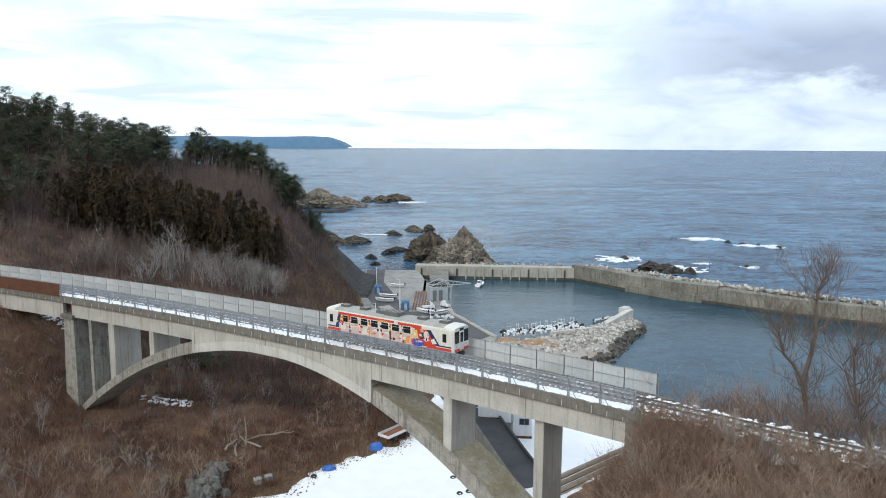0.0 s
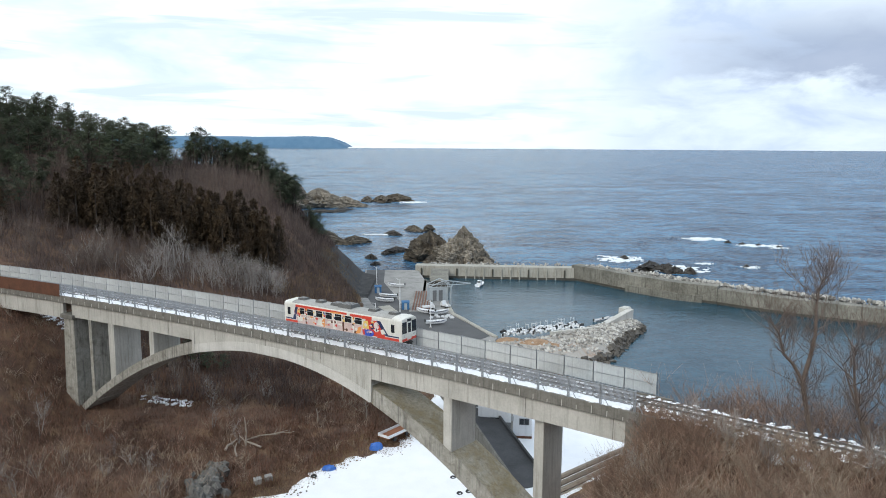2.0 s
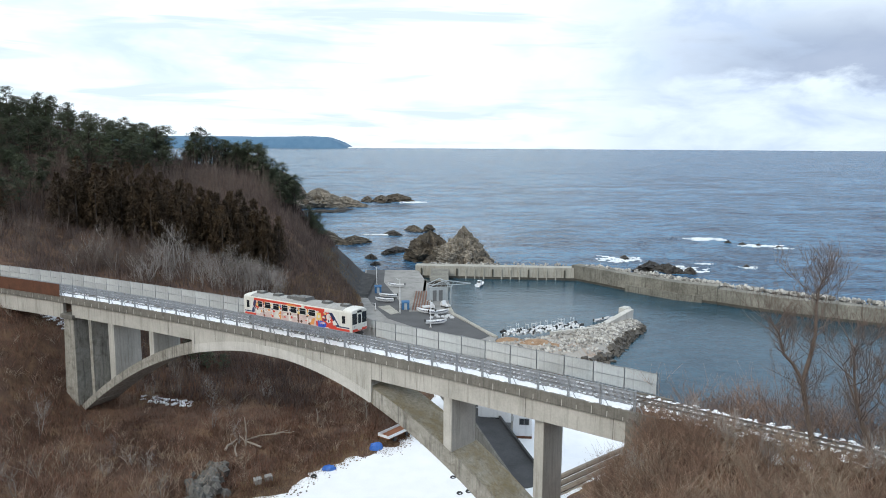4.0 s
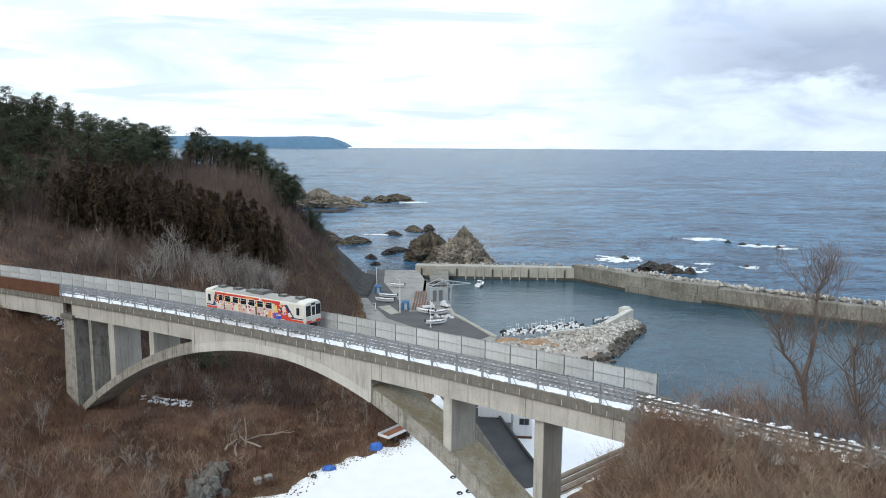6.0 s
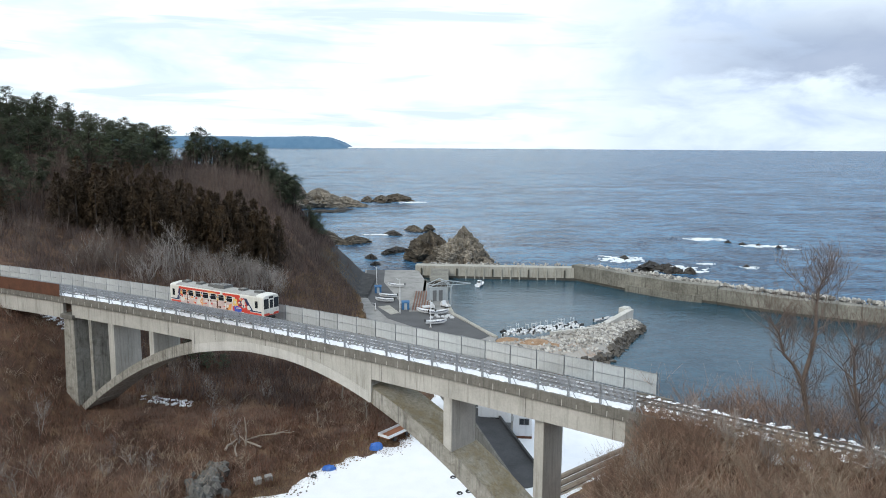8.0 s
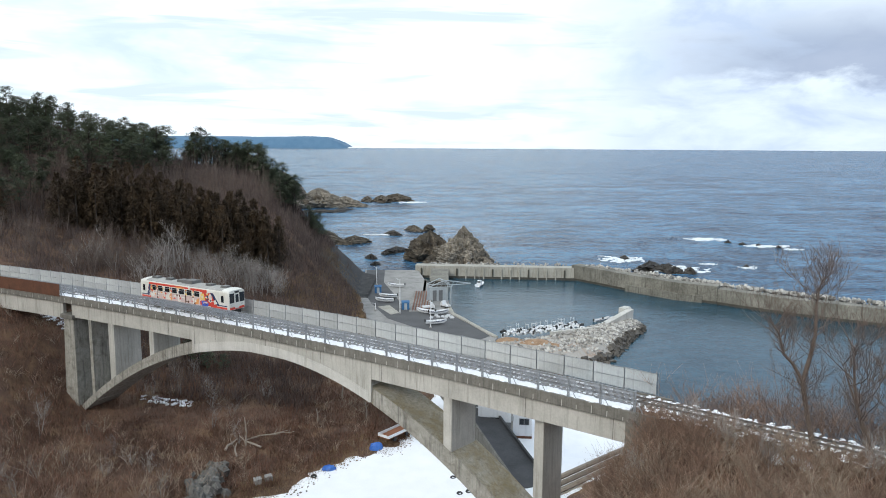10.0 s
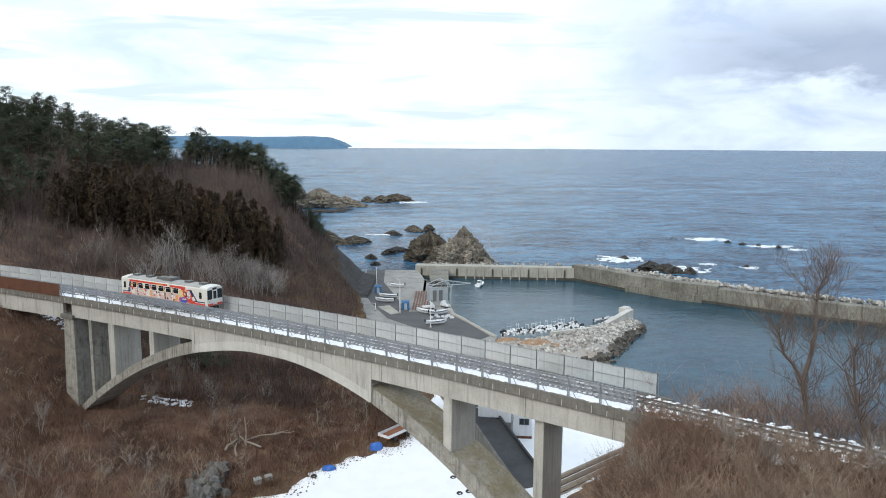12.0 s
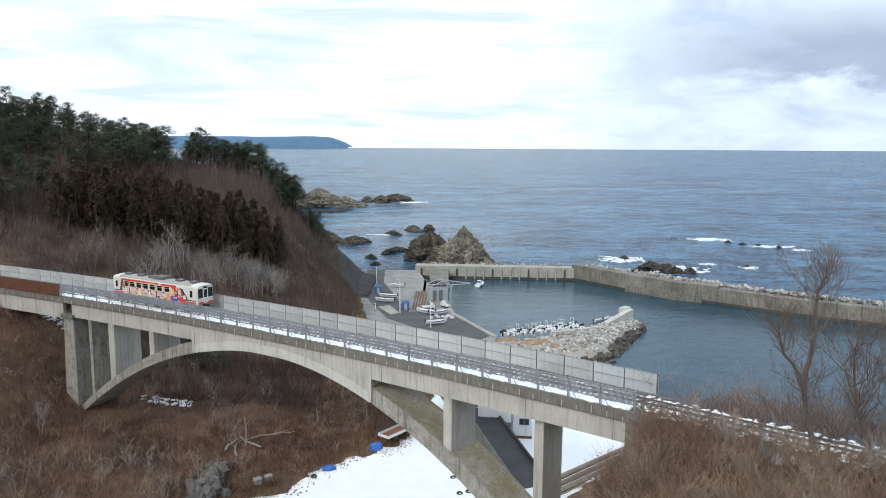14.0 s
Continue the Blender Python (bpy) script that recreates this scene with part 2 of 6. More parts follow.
def line_pose(s, n=0.0, z=0.0):
    """Local x along the track, y towards the sea, z upright."""
    d = on_line(s + 0.5) - on_line(s - 0.5)
    d = Vector((d.x, d.y, 0)).normalized()
    m = Matrix((d, d.cross(Vector((0, 0, 1))), Vector((0, 0, 1)))).transposed()
    if m.determinant() < 0:
        m = Matrix((d, -d.cross(Vector((0, 0, 1))), Vector((0, 0, 1)))).transposed()
    return Matrix.Translation(on_line(s, n, z)) @ m.to_4x4() @ Matrix.Scale(reach(s), 4)


def rail_pose(s):
    """A car's pose on the rails, with their fall."""
    d = (on_line(s + 4, 0, RAIL_Z) - on_line(s - 4, 0, RAIL_Z)).normalized()
    side = Vector((0, 0, 1)).cross(d).normalized()
    return Matrix.Translation(on_line(s, 0, RAIL_Z)) @ Matrix((d, side, d.cross(side))).transposed().to_4x4()


# places of the fence posts: the bays grow a little shorter towards the far end
TRY = [-36 + i * 0.25 for i in range(561)]
LENGTHS = np.cumsum([0.0] + [(on_line(a, 2.62) - on_line(b, 2.62)).to_2d().length for a, b in zip(TRY, TRY[1:])])
NEAR_POST = float(np.interp(-34.45, TRY, LENGTHS))
PITCH = 3.1


def bay(i):
    """The length of a bay, as a share of the usual panel."""
    return Matrix.Diagonal(((3.238 - 0.0052 * (2 * i + 1)) / PITCH, 1, 1, 1))


def post_at(i):
    return float(np.interp(NEAR_POST + i * (3.238 - 0.0052 * i), LENGTHS, TRY))


def sweep(geo, profile, s0, s1, step=2.0):
    """profile: (n, z) corners; or a function of s that gives them."""
    k = max(1, round((s1 - s0) / step))
    rings = []
    for i in range(k + 1):
        s = s0 + (s1 - s0) * i / k
        rings.append([on_line(s, n, z) for n, z in (profile(s) if callable(profile) else profile)])
    return geo.loft(rings)


def rect(n0, n1, z0, z1):
    return [(n0, z0), (n1, z0), (n1, z1), (n0, z1)]


# ---- ground and sea ----
VALLEY = [(-23, 94, 3.5), (0, 80, 3.2), (-8, 120, 3.5), (10, 100, 3.4), (5, 140, 3.0), (28, 112, 3.0), (8, 62, 3.4), (-18, 72, 3.3), (-56, 110, 5.5), (-42, 98, 4.2),
          (-55, 88, 6.0), (-66, 110, 11.5), (-70, 115, 18.5), (-76, 123, 22.0), (-70, 92, 13.0), (-90, 104, 25.0), (-30, 40, 4.0), (-60, 50, 14.0), (-110, 70, 36.0)]
HILL = [(-100, 150, 33), (-130, 180, 46), (-98, 220, 47), (-122, 220, 55), (-78, 225, 41), (-60, 150, 19), (-60, 190, 32), (-62, 235, 38), (-42, 200, 24), (-38, 160, 12),
        (-20, 140, 6.0), (-30, 122, 5.6), (-25, 180, 7.0), (-48, 240, 32), (-43, 250, 21), (-36, 254, 11), (-27, 255, 2.0), (-20, 215, 2.0), (-14, 180, 2.0), (-170, 160, 60), (-220, 240, 60)]
SHORE = [(-62, 285, 4), (-80, 310, -4), (-30, 280, -4), (0, 165, 1.5), (0, 210, 1.0), (-10, 235, 0.5), (25, 150, 0.5), (14, 190, -4), (20, 230, -5), (45, 150, -4), (60, 120, -4),
         (100, 100, -5), (150, 80, -5), (-160, 320, 0), (60, 200, -6), (120, 200, -8), (140, 20, 10)]
BANK = [(24, 61, 25.4), (39, 49, 25.6), (62, 28, 26.0), (17, 64, 23.2), (36, 76, 14.5), (62, 62, 15.0), (45, 100, 1.0), (28, 48, 24.5), (14, 55, 21.0), (11.5, 67, 9.5), (10, 50, 12.0),
        (40, 34, 26.0), (20, 25, 20.0), (0, 0, 22.0), (0, -40, 36.0), (60, -10, 34.0), (-50, -20, 30.0), (9, 84, 3.4), (20, 86, 6.0)]


class Ground:
    """A smooth height over spot heights of the plan."""

    def __init__(self, spots):
        p = np.array(spots, float)
        self.xy, k = p[:, :2], len(p)
        a = np.zeros((k + 3, k + 3))
        a[:k, :k] = self.kernel(self.xy, self.xy) - np.eye(k) * 1.5
        a[:k, k], a[:k, k + 1:] = 1, self.xy
        a[k:, :k] = a[:k, k:].T
        self.w = np.linalg.solve(a, np.concatenate([p[:, 2], np.zeros(3)]))

    @staticmethod
    def kernel(a, b):
        return np.sqrt(((a[:, None] - b[None]) ** 2).sum(-1) + 4.0)

    def __call__(self, xy):
        k = len(self.xy)
        return self.kernel(xy, self.xy) @ self.w[:k] + self.w[k] + xy @ self.w[k + 1:]


GROUND = Ground(VALLEY + HILL + SHORE + BANK)


def roughness(x, y):
    return 0.55 * noise.noise((x * 0.11, y * 0.11, 3.0)) + 0.22 * noise.noise((x * 0.37, y * 0.37, 9.0))


def ground_heights(xy):
    z = GROUND(xy)
    # bed of the track beyond the bridge
    k = reach((xy - np.array([MID.x, MID.y])) @ np.array([ALONG.x, ALONG.y]))
    rel = xy / k[:, None] - np.array([MID.x, MID.y])
    s = rel @ np.array([ALONG.x, ALONG.y])
    n = rel @ np.array([ACROSS.x, ACROSS.y]) + (s - 12) ** 2 / (2 * RADIUS)
    near = np.clip(1.6 - np.abs(n) / 3.2, 0, 1) * np.clip((-33.0 - s) / 3.0, 0, 1)
    near = np.maximum(near, np.clip(1.6 - np.abs(n) / 3.2, 0, 1) * np.clip((s - 92.0) / 4.0, 0, 1))
    z = z * (1 - near) + (49.0 - (49.75 - RAIL_Z) * k) * near
    # the quay and its road are cut into the foot of the hill
    edge = np.interp(xy[:, 1], [165, 190, 222, 262], [-12.5, -20.5, -25.8, -28.5])
    z = np.where((xy[:, 1] > 163) & (xy[:, 1] < 266), np.minimum(z, 2.2 + np.maximum(0, edge - xy[:, 0]) * 1.1), z)
    # nothing of the slopes rises into the bridge
    deck = (np.abs(n) < 5) & (s > -33) & (s < 92)
    z = np.where(deck, np.minimum(z, 21.6), z)
    return z


def height_at(x, y):
    return float(ground_heights(np.array([[x, y]], float))[0])


def grid_sheet(name, x0, x1, y0, y1, step, height, material):
    xs, ys = np.arange(x0, x1 + 0.1, step), np.arange(y0, y1 + 0.1, step)
    gx, gy = np.meshgrid(xs, ys)
    pts = np.stack([gx.ravel(), gy.ravel()], 1)
    z = height(pts)
    w, h = len(xs), len(ys)
    i = np.arange(w * h).reshape(h, w)
    faces = np.stack([i[:-1, :-1], i[:-1, 1:], i[1:, 1:], i[1:, :-1]], -1).reshape(-1, 4)
    me = bpy.data.meshes.new(name)
    me.from_pydata(np.column_stack([pts, z]).tolist(), [], faces.tolist())
    return part(name, me, material, smooth=True)


def rough_ground(pts):
    z = ground_heights(pts)
    return z + np.array([roughness(x, y) for x, y in pts]) * np.clip((z - 1.5) / 3.0, 0.12, 1.0)


ground = tagged(grid_sheet("ground", -300, 190, -60, 330, 2.0, rough_ground, EARTH), "brown winter hillside covered with dead brush and leaves", "ground", kind="structure")


def snow_foot(x, y):
    """How far a spot lies inside the flat of the valley, from the foot of its western slope."""
    return (np.interp(x, [-40, -24, -19.5, -17, -14, -11, -7, -3.8, -3, 0], [70, 88, 92, 95.2, 101, 103.8, 105, 110, 118, 142]) - y) * 0.7


def snow_heights(pts):
    """Snow lies on the flat of the valley; it thins out to nothing at the foot of the slopes."""
    z = rough_ground(pts)
    lie = np.array([noise.noise((x * 0.16, y * 0.16, 1.0)) * 0.5 + noise.noise((x * 0.6, y * 0.6, 5.0)) * 0.22 for x, y in pts])
    flat = ground_heights(pts)
    foot = np.minimum(snow_foot(pts[:, 0], pts[:, 1]), (40 - pts[:, 0]) * 0.5)
    edge = np.minimum(4.9 - flat, foot * 0.12 + 0.1) + lie * 0.8
    return z + np.clip(edge * 0.5, -0.6, 0.14)


tagged(grid_sheet("snow_field", -34, 40, 56, 140, 0.5, snow_heights, SNOW), "white snow lying over the valley floor", "snow", kind="structure")

sea = Geo()
ring = [(-6000, 60), (6000, 60), (9000, 5600), (-9000, 5600)]
sea.add([(x, y, 0.0) for x, y in ring], [(0, 1, 2, 3)])
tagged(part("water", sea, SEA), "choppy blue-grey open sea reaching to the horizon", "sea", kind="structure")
basin = Geo().add([(x, y, 0.03) for x, y in ((-9, 210), (-10, 263.5), (48.5, 260), (64, 241), (86.5, 223), (123.5, 196), (192, 145), (150, 60), (40, 84), (0, 160))], [tuple(range(10))])
tagged(part("basin_water", basin, BASIN), "calm teal water inside the harbour", "water", kind="structure")

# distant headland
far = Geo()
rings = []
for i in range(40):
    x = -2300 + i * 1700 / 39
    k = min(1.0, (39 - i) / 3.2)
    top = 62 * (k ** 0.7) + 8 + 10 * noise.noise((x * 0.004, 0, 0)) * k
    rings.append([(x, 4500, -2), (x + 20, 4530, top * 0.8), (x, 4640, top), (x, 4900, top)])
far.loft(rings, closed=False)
tagged(part("headland", far, FAR_LAND, smooth=True), "distant flat-topped wooded headland, haze painted in as blue", "headland", kind="structure")


# ---- the bridge ----
CROWN_S, CROWN_Z = 13.5, 23.95


def arch_top(s):
    return CROWN_Z - 0.0104 * (s - CROWN_S) ** 2


def arch_low(s):
    return arch_top(s) - 1.75 - 0.0005 * (s - CROWN_S) ** 2 + max(0.0, s - 24.0) * 0.045


FRESH = mat("fresh_pale_concrete", (0.46, 0.445, 0.405), (0.62, 0.60, 0.555), 0.35, 5.0, 0.85, 0.2, 0.02, streak=(0.36, 0.345, 0.31))
LIME_PALE = mat("pale_lime_run", (0.38, 0.37, 0.33), (0.54, 0.52, 0.47), 0.8, 7.0, 0.85, 0.2, 0.01)


def build_bridge():
    b = thing("railway_bridge", "long pale concrete arch railway bridge, stained by weather, across the valley", "bridge")
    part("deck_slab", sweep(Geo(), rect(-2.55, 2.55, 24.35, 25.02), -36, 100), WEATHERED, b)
    for i in range(68):
        s = -33.0 + i * 1.525
        part("lime_run", Geo().box((-0.03, -0.004, 0), (0.035, 0.03, 0.35 + 0.45 * ((i * 7) % 5) / 5), line_pose(s, -2.806, 24.34)), LIME_PALE, b)
    for side in (-1, 1):
        lo, hi = sorted((side * 2.8, side * 2.5))
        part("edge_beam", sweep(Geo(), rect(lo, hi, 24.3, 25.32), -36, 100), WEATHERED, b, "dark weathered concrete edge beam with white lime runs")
        lo, hi = sorted((side * 2.45, side * 1.95))
        part("girder", sweep(Geo(), rect(lo, hi, 22.15, 24.32), -36, 53.0), CONCRETE, b, "pale concrete side of the girder")
        part("girder", sweep(Geo(), rect(lo, hi, 21.75, 24.32), 55.0, 100), CONCRETE, b)
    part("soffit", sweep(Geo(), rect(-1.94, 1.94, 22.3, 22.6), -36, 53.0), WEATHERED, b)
    part("arch_rib", sweep(Geo(), lambda s: rect(-2.3, 2.6, arch_low(s), arch_top(s)), 26.0, 54.5, 1.5), STAINED, b, "curved grey concrete arch rib with dark runs")
    part("arch_rib", sweep(Geo(), lambda s: rect(-2.3, 2.6, arch_low(s), arch_top(s)), -31.5, 26.0, 1.5), MOSSY, b, "curved concrete arch rib, stained brown with moss")
    part("arch_side", sweep(Geo(), lambda s: rect(-2.335, -2.28, arch_low(s) - 0.03, arch_top(s) + 0.02), -31.5, -3.2, 1.5), STAINED, b, "grey streaked side of the arch rib")
    part("crown_wall", sweep(Geo(), lambda s: rect(-2.42, 2.42, arch_low(s) + 0.1, 22.5), -2.8, 27.0, 1.5), CONCRETE, b, "solid pale concrete over the crown of the arch")
    part("arch_face", sweep(Geo(), lambda s: rect(-2.53, -2.40, arch_low(s) + 0.08, min(arch_low(s) + 1.25, 23.4)), -2.8, 27.0, 1.0), FRESH, b, "paler concrete face of the arch at its crown")
    for i in range(9):
        s = -32.0 + i * 9.15
        part("pour_joint", Geo().box((-0.025, -0.006, 0.0), (0.025, 0.02, 2.1 if s > 27 or s < -3 else 1.5), line_pose(s, -2.452, 22.18 if s > 27 or s < -3 else 22.8)), WEATHERED, b)
    # joints in the face over the crown
    for s in (27.1, 7.0, -2.9):
        part("joint_rib", sweep(Geo(), rect(-2.56, -2.3, arch_low(s) + 0.2, 24.3), s - 0.22, s + 0.22, 0.3), CONCRETE, b)
    for s, wide, to in ((44.7, 1.3, 2.45), (36.0, 1.0, 2.45), (-13.6, 1.1, 2.45)):
        part("column", Geo().box((-wide / 2, -2.27, arch_top(s) - 0.6), (wide / 2, to - 0.2, 22.4), line_pose(s)), CONCRETE, b, bevel=0.05)
    part("pier", Geo().box((-0.55, -2.35, 1.0), (0.55, 1.5, 22.4), line_pose(-24.15)), CONCRETE, b, "square pale concrete pier", bevel=0.05)
    part("pier", Geo().loft([[line_pose(53.9, 0, z) @ Vector(p) for p in ((-lo, -out, 0), (hi, -out, 0), (hi, out, 0), (-lo, out, 0))] for z, lo, hi, out in ((2.0, 1.35, 1.9, 2.75), (22.0, 1.2, 1.2, 2.5))]), STAINED, b, "tall stained concrete pier", bevel=0.05)
    part("pier_cap", Geo().box((-1.5, -2.9, 21.9), (1.5, 2.9, 22.5), line_pose(53.9)), WEATHERED, b, bevel=0.04)
    part("cross_wall", Geo().box((-0.35, -1.9, 9.6), (0.35, 2.4, 22.3), line_pose(49.2)), STAINED, b)
    part("pier_post", Geo().box((-0.45, -2.75, 22.4), (0.45, -2.46, 24.3), line_pose(53.9)), CONCRETE, b, bevel=0.03)
    foot = Geo().loft([[line_pose(52.0, 0, z) @ Vector(p) for p in ((-w, -2.9, 0), (w + 0.6, -2.9, 0), (w + 0.6, 2.9, 0), (-w, 2.9, 0))] for z, w in ((1.0, 4.0), (4.6, 3.4), (5.4, 2.6))])
    part("arch_footing", foot, MOSSY, b)
    part("arch_footing", Geo().box((-4, -3.0, 0.5), (3, 3.0, 4.6), line_pose(-29.5)), MOSSY, b)
    part("abutment", Geo().box((-3.5, -2.8, 4.0), (1.2, 2.8, 24.3), line_pose(-34.8)), WEATHERED, b)
    return b


bridge = build_bridge()


SLATE = mat("slate_grey_screen", (0.27, 0.30, 0.335), (0.39, 0.42, 0.46), 0.8, 7.0, 0.7, 0.1, 0.01)


def build_fences():
    f = thing("windbreak_fence", "pale grey panel windbreak fence with dark posts along the bridge edge", "fence")
    step, count = PITCH, 40
    panel = Geo().box((0.06, -0.02, 0.0), (step - 0.06, 0.02, 0.98)).mesh("panel")
    panel.materials.append(PANEL)
    post = Geo().box((-0.15, -0.13, 0.0), (-0.10, -0.05, 2.45)).box((0.10, -0.13, 0.0), (0.15, -0.05, 2.45)).box((-0.012, -0.06, 0.0), (0.012, 0.03, 2.45)).box((-0.2, -0.18, 0.0), (0.2, 0.12, 0.03))
    for k in range(4):
        post.tube([(-0.11, -0.09, 0.1 + k * 0.58), (0.11, -0.09, 0.62 + k * 0.58)], 0.016, 4)
    post = post.mesh("post")
    post.materials.append(POST)
    for i in range(count):
        s = post_at(i)
        ob = part("post", post, POST, f)
        ob.matrix_basis = line_pose(s, 2.62, 25.1)
        if i < count - 1:
            turn = line_pose(s + step / 2).to_quaternion().to_matrix().to_4x4()
            for k in range(2):
                ob = part("panel", panel, PANEL, f)
                ob.matrix_basis = Matrix.Translation(on_line(s, 2.62, 25.48 + k * 1.01)) @ turn @ bay(i)
    for z in (25.46, 26.475, 27.49):
        part("cross_rail", sweep(Geo(), rect(2.56, 2.595, z - 0.025, z + 0.025), post_at(0), post_at(count - 1)), POST, f, "thin dark rail along the panel joint")
    r = thing("bridge_railing", "grey steel railing with braced posts along the bridge edge", "railing")
    post = Geo().box((-0.05, -0.05, 0.0), (0.05, 0.05, 1.92)).tube([(-0.75, 0.0, 0.02), (-0.03, 0.0, 1.15)], 0.035, 5).box((0.12, -0.04, 0.0), (0.19, 0.04, 1.85)).mesh("railing_post")
    post.materials.append(RAILING)
    for i in range(40):
        ob = part("post", post, RAILING, r)
        ob.matrix_basis = line_pose(post_at(i) + 0.4, -2.66, 25.32)
    for z in (26.18, 27.2):
        g = Geo()
        g.tube([on_line(post_at(i) + 0.4, -2.66, z) for i in range(40)], 0.03, 6)
        part("rail_bar", g, RAILING, r)
    bars = Geo()
    for k in range(28):
        x = 0.14 + k * 0.105
        bars.box((x, -0.010, 0.0), (x + 0.042, 0.010, 0.98))
    bars = bars.mesh("mesh_panel")
    bars.materials.append(SLATE)
    for i in range(39):
        s = post_at(i) + 0.4
        ob = part("mesh_panel", bars, SLATE, r)
        ob.matrix_basis = Matrix.Translation(on_line(s, -2.66, 26.2)) @ line_pose(s + 1.5).to_quaternion().to_matrix().to_4x4() @ bay(i)
    w = thing("parapet", "rust-brown steel plate parapet at the end of the bridge", "parapet")
    for i in range(7):
        s = 55.0 + i * 6.0
        part("plate", sweep(Geo(), rect(-2.9, -2.84, 25.2, 27.1), s, s + 5.96), RUST, w)


build_fences()


def build_track():
    t = thing("railway_track", "single railway track with dark rails and snow between the sleepers", "track", kind="structure")
    part("trackbed", sweep(Geo(), [(-1.35, 25.03), (1.9, 25.03), (1.8, 25.42), (-1.2, 25.42)], -33.6, 100), BALLAST, t)
    part("trackbed", sweep(Geo(), [(-2.4, 24.7), (2.4, 24.7), (1.8, 25.36), (-1.8, 25.36)], -110, -33.6), RUSTY_BALLAST, t)
    for n in (-0.56, 0.56):
        part("rail", sweep(Geo(), [(n - 0.06, 25.52), (n + 0.06, 25.52), (n + 0.015, 25.56), (n + 0.035, 25.68), (n + 0.03, 25.7), (n - 0.03, 25.7), (n - 0.035, 25.68), (n - 0.015, 25.56)], -110, 100), RAIL, t)
    for n0, n1 in ((-2.49, -1.25),):
        wide = lambda s, b: b - 0.42 * max(0.0, noise.noise((s * 0.9, 8, 0))) - 0.10 * noise.noise((s * 4.3, 3, 0))
        ring = lambda s, a=n0, b=n1: [(a, 25.03), (wide(s, b), 25.03), (wide(s, b) - 0.05, 25.24 + 0.05 * noise.noise((s * 0.9, 2, a))), (a, 25.26 + 0.02 * noise.noise((s * 1.1, 5, a)))]
        part("snow_strip", sweep(Geo(), ring, -33.4, 98, 0.25), SNOW, t, "white snow lying along the walkway")
    bar = Geo().loft([[(x, y * 1.05, 0.0), (x, -y * 1.05, 0.0), (x, -y * 0.8, 0.19), (x, y * 0.8, 0.19)] for x, y in ((-0.12, 1.0), (0.12, 1.0))]).mesh("sleeper")
    bar.materials.append(SLEEPER)
    for i in range(295):
        ob = part("sleeper", bar, SLEEPER, t)
        ob.matrix_basis = line_pose(-75 + i * 0.6, 0, 25.33)


build_track()


# ---- harbour ----
def wall_along(points, thick, z0, z1, geo, lean=0.0):
    """A wall with its inner face along the points, thick to the left of their run."""
    rings = []
    pts = [Vector((x, y, 0)) for x, y in points]
    for i, p in enumerate(pts):
        d = (pts[min(i + 1, len(pts) - 1)] - pts[max(i - 1, 0)]).normalized()
        o = Vector((-d.y, d.x, 0))
        top = z1[i] if isinstance(z1, (list, tuple)) else z1
        rings.append([p + Vector((0, 0, z0)), p + o * thick + Vector((0, 0, z0)), p + o * (thick - lean) + Vector((0, 0, top)), p + o * lean + Vector((0, 0, top))])
    return geo.loft(rings)


# tide stain on the walls; on the wharf front it is painted shade
TIDE_AND_SHADE = mat("tide_and_shade_concrete", (0.035, 0.033, 0.026), (0.085, 0.078, 0.060), 0.6, 4.0, 0.7, 0.3, 0.03)
PALE_WALL = mat("pale_wall_concrete", (0.30, 0.285, 0.24), (0.46, 0.44, 0.385), 0.25, 2.5, 0.88, 0.3, 0.03, streak=(0.20, 0.185, 0.15))


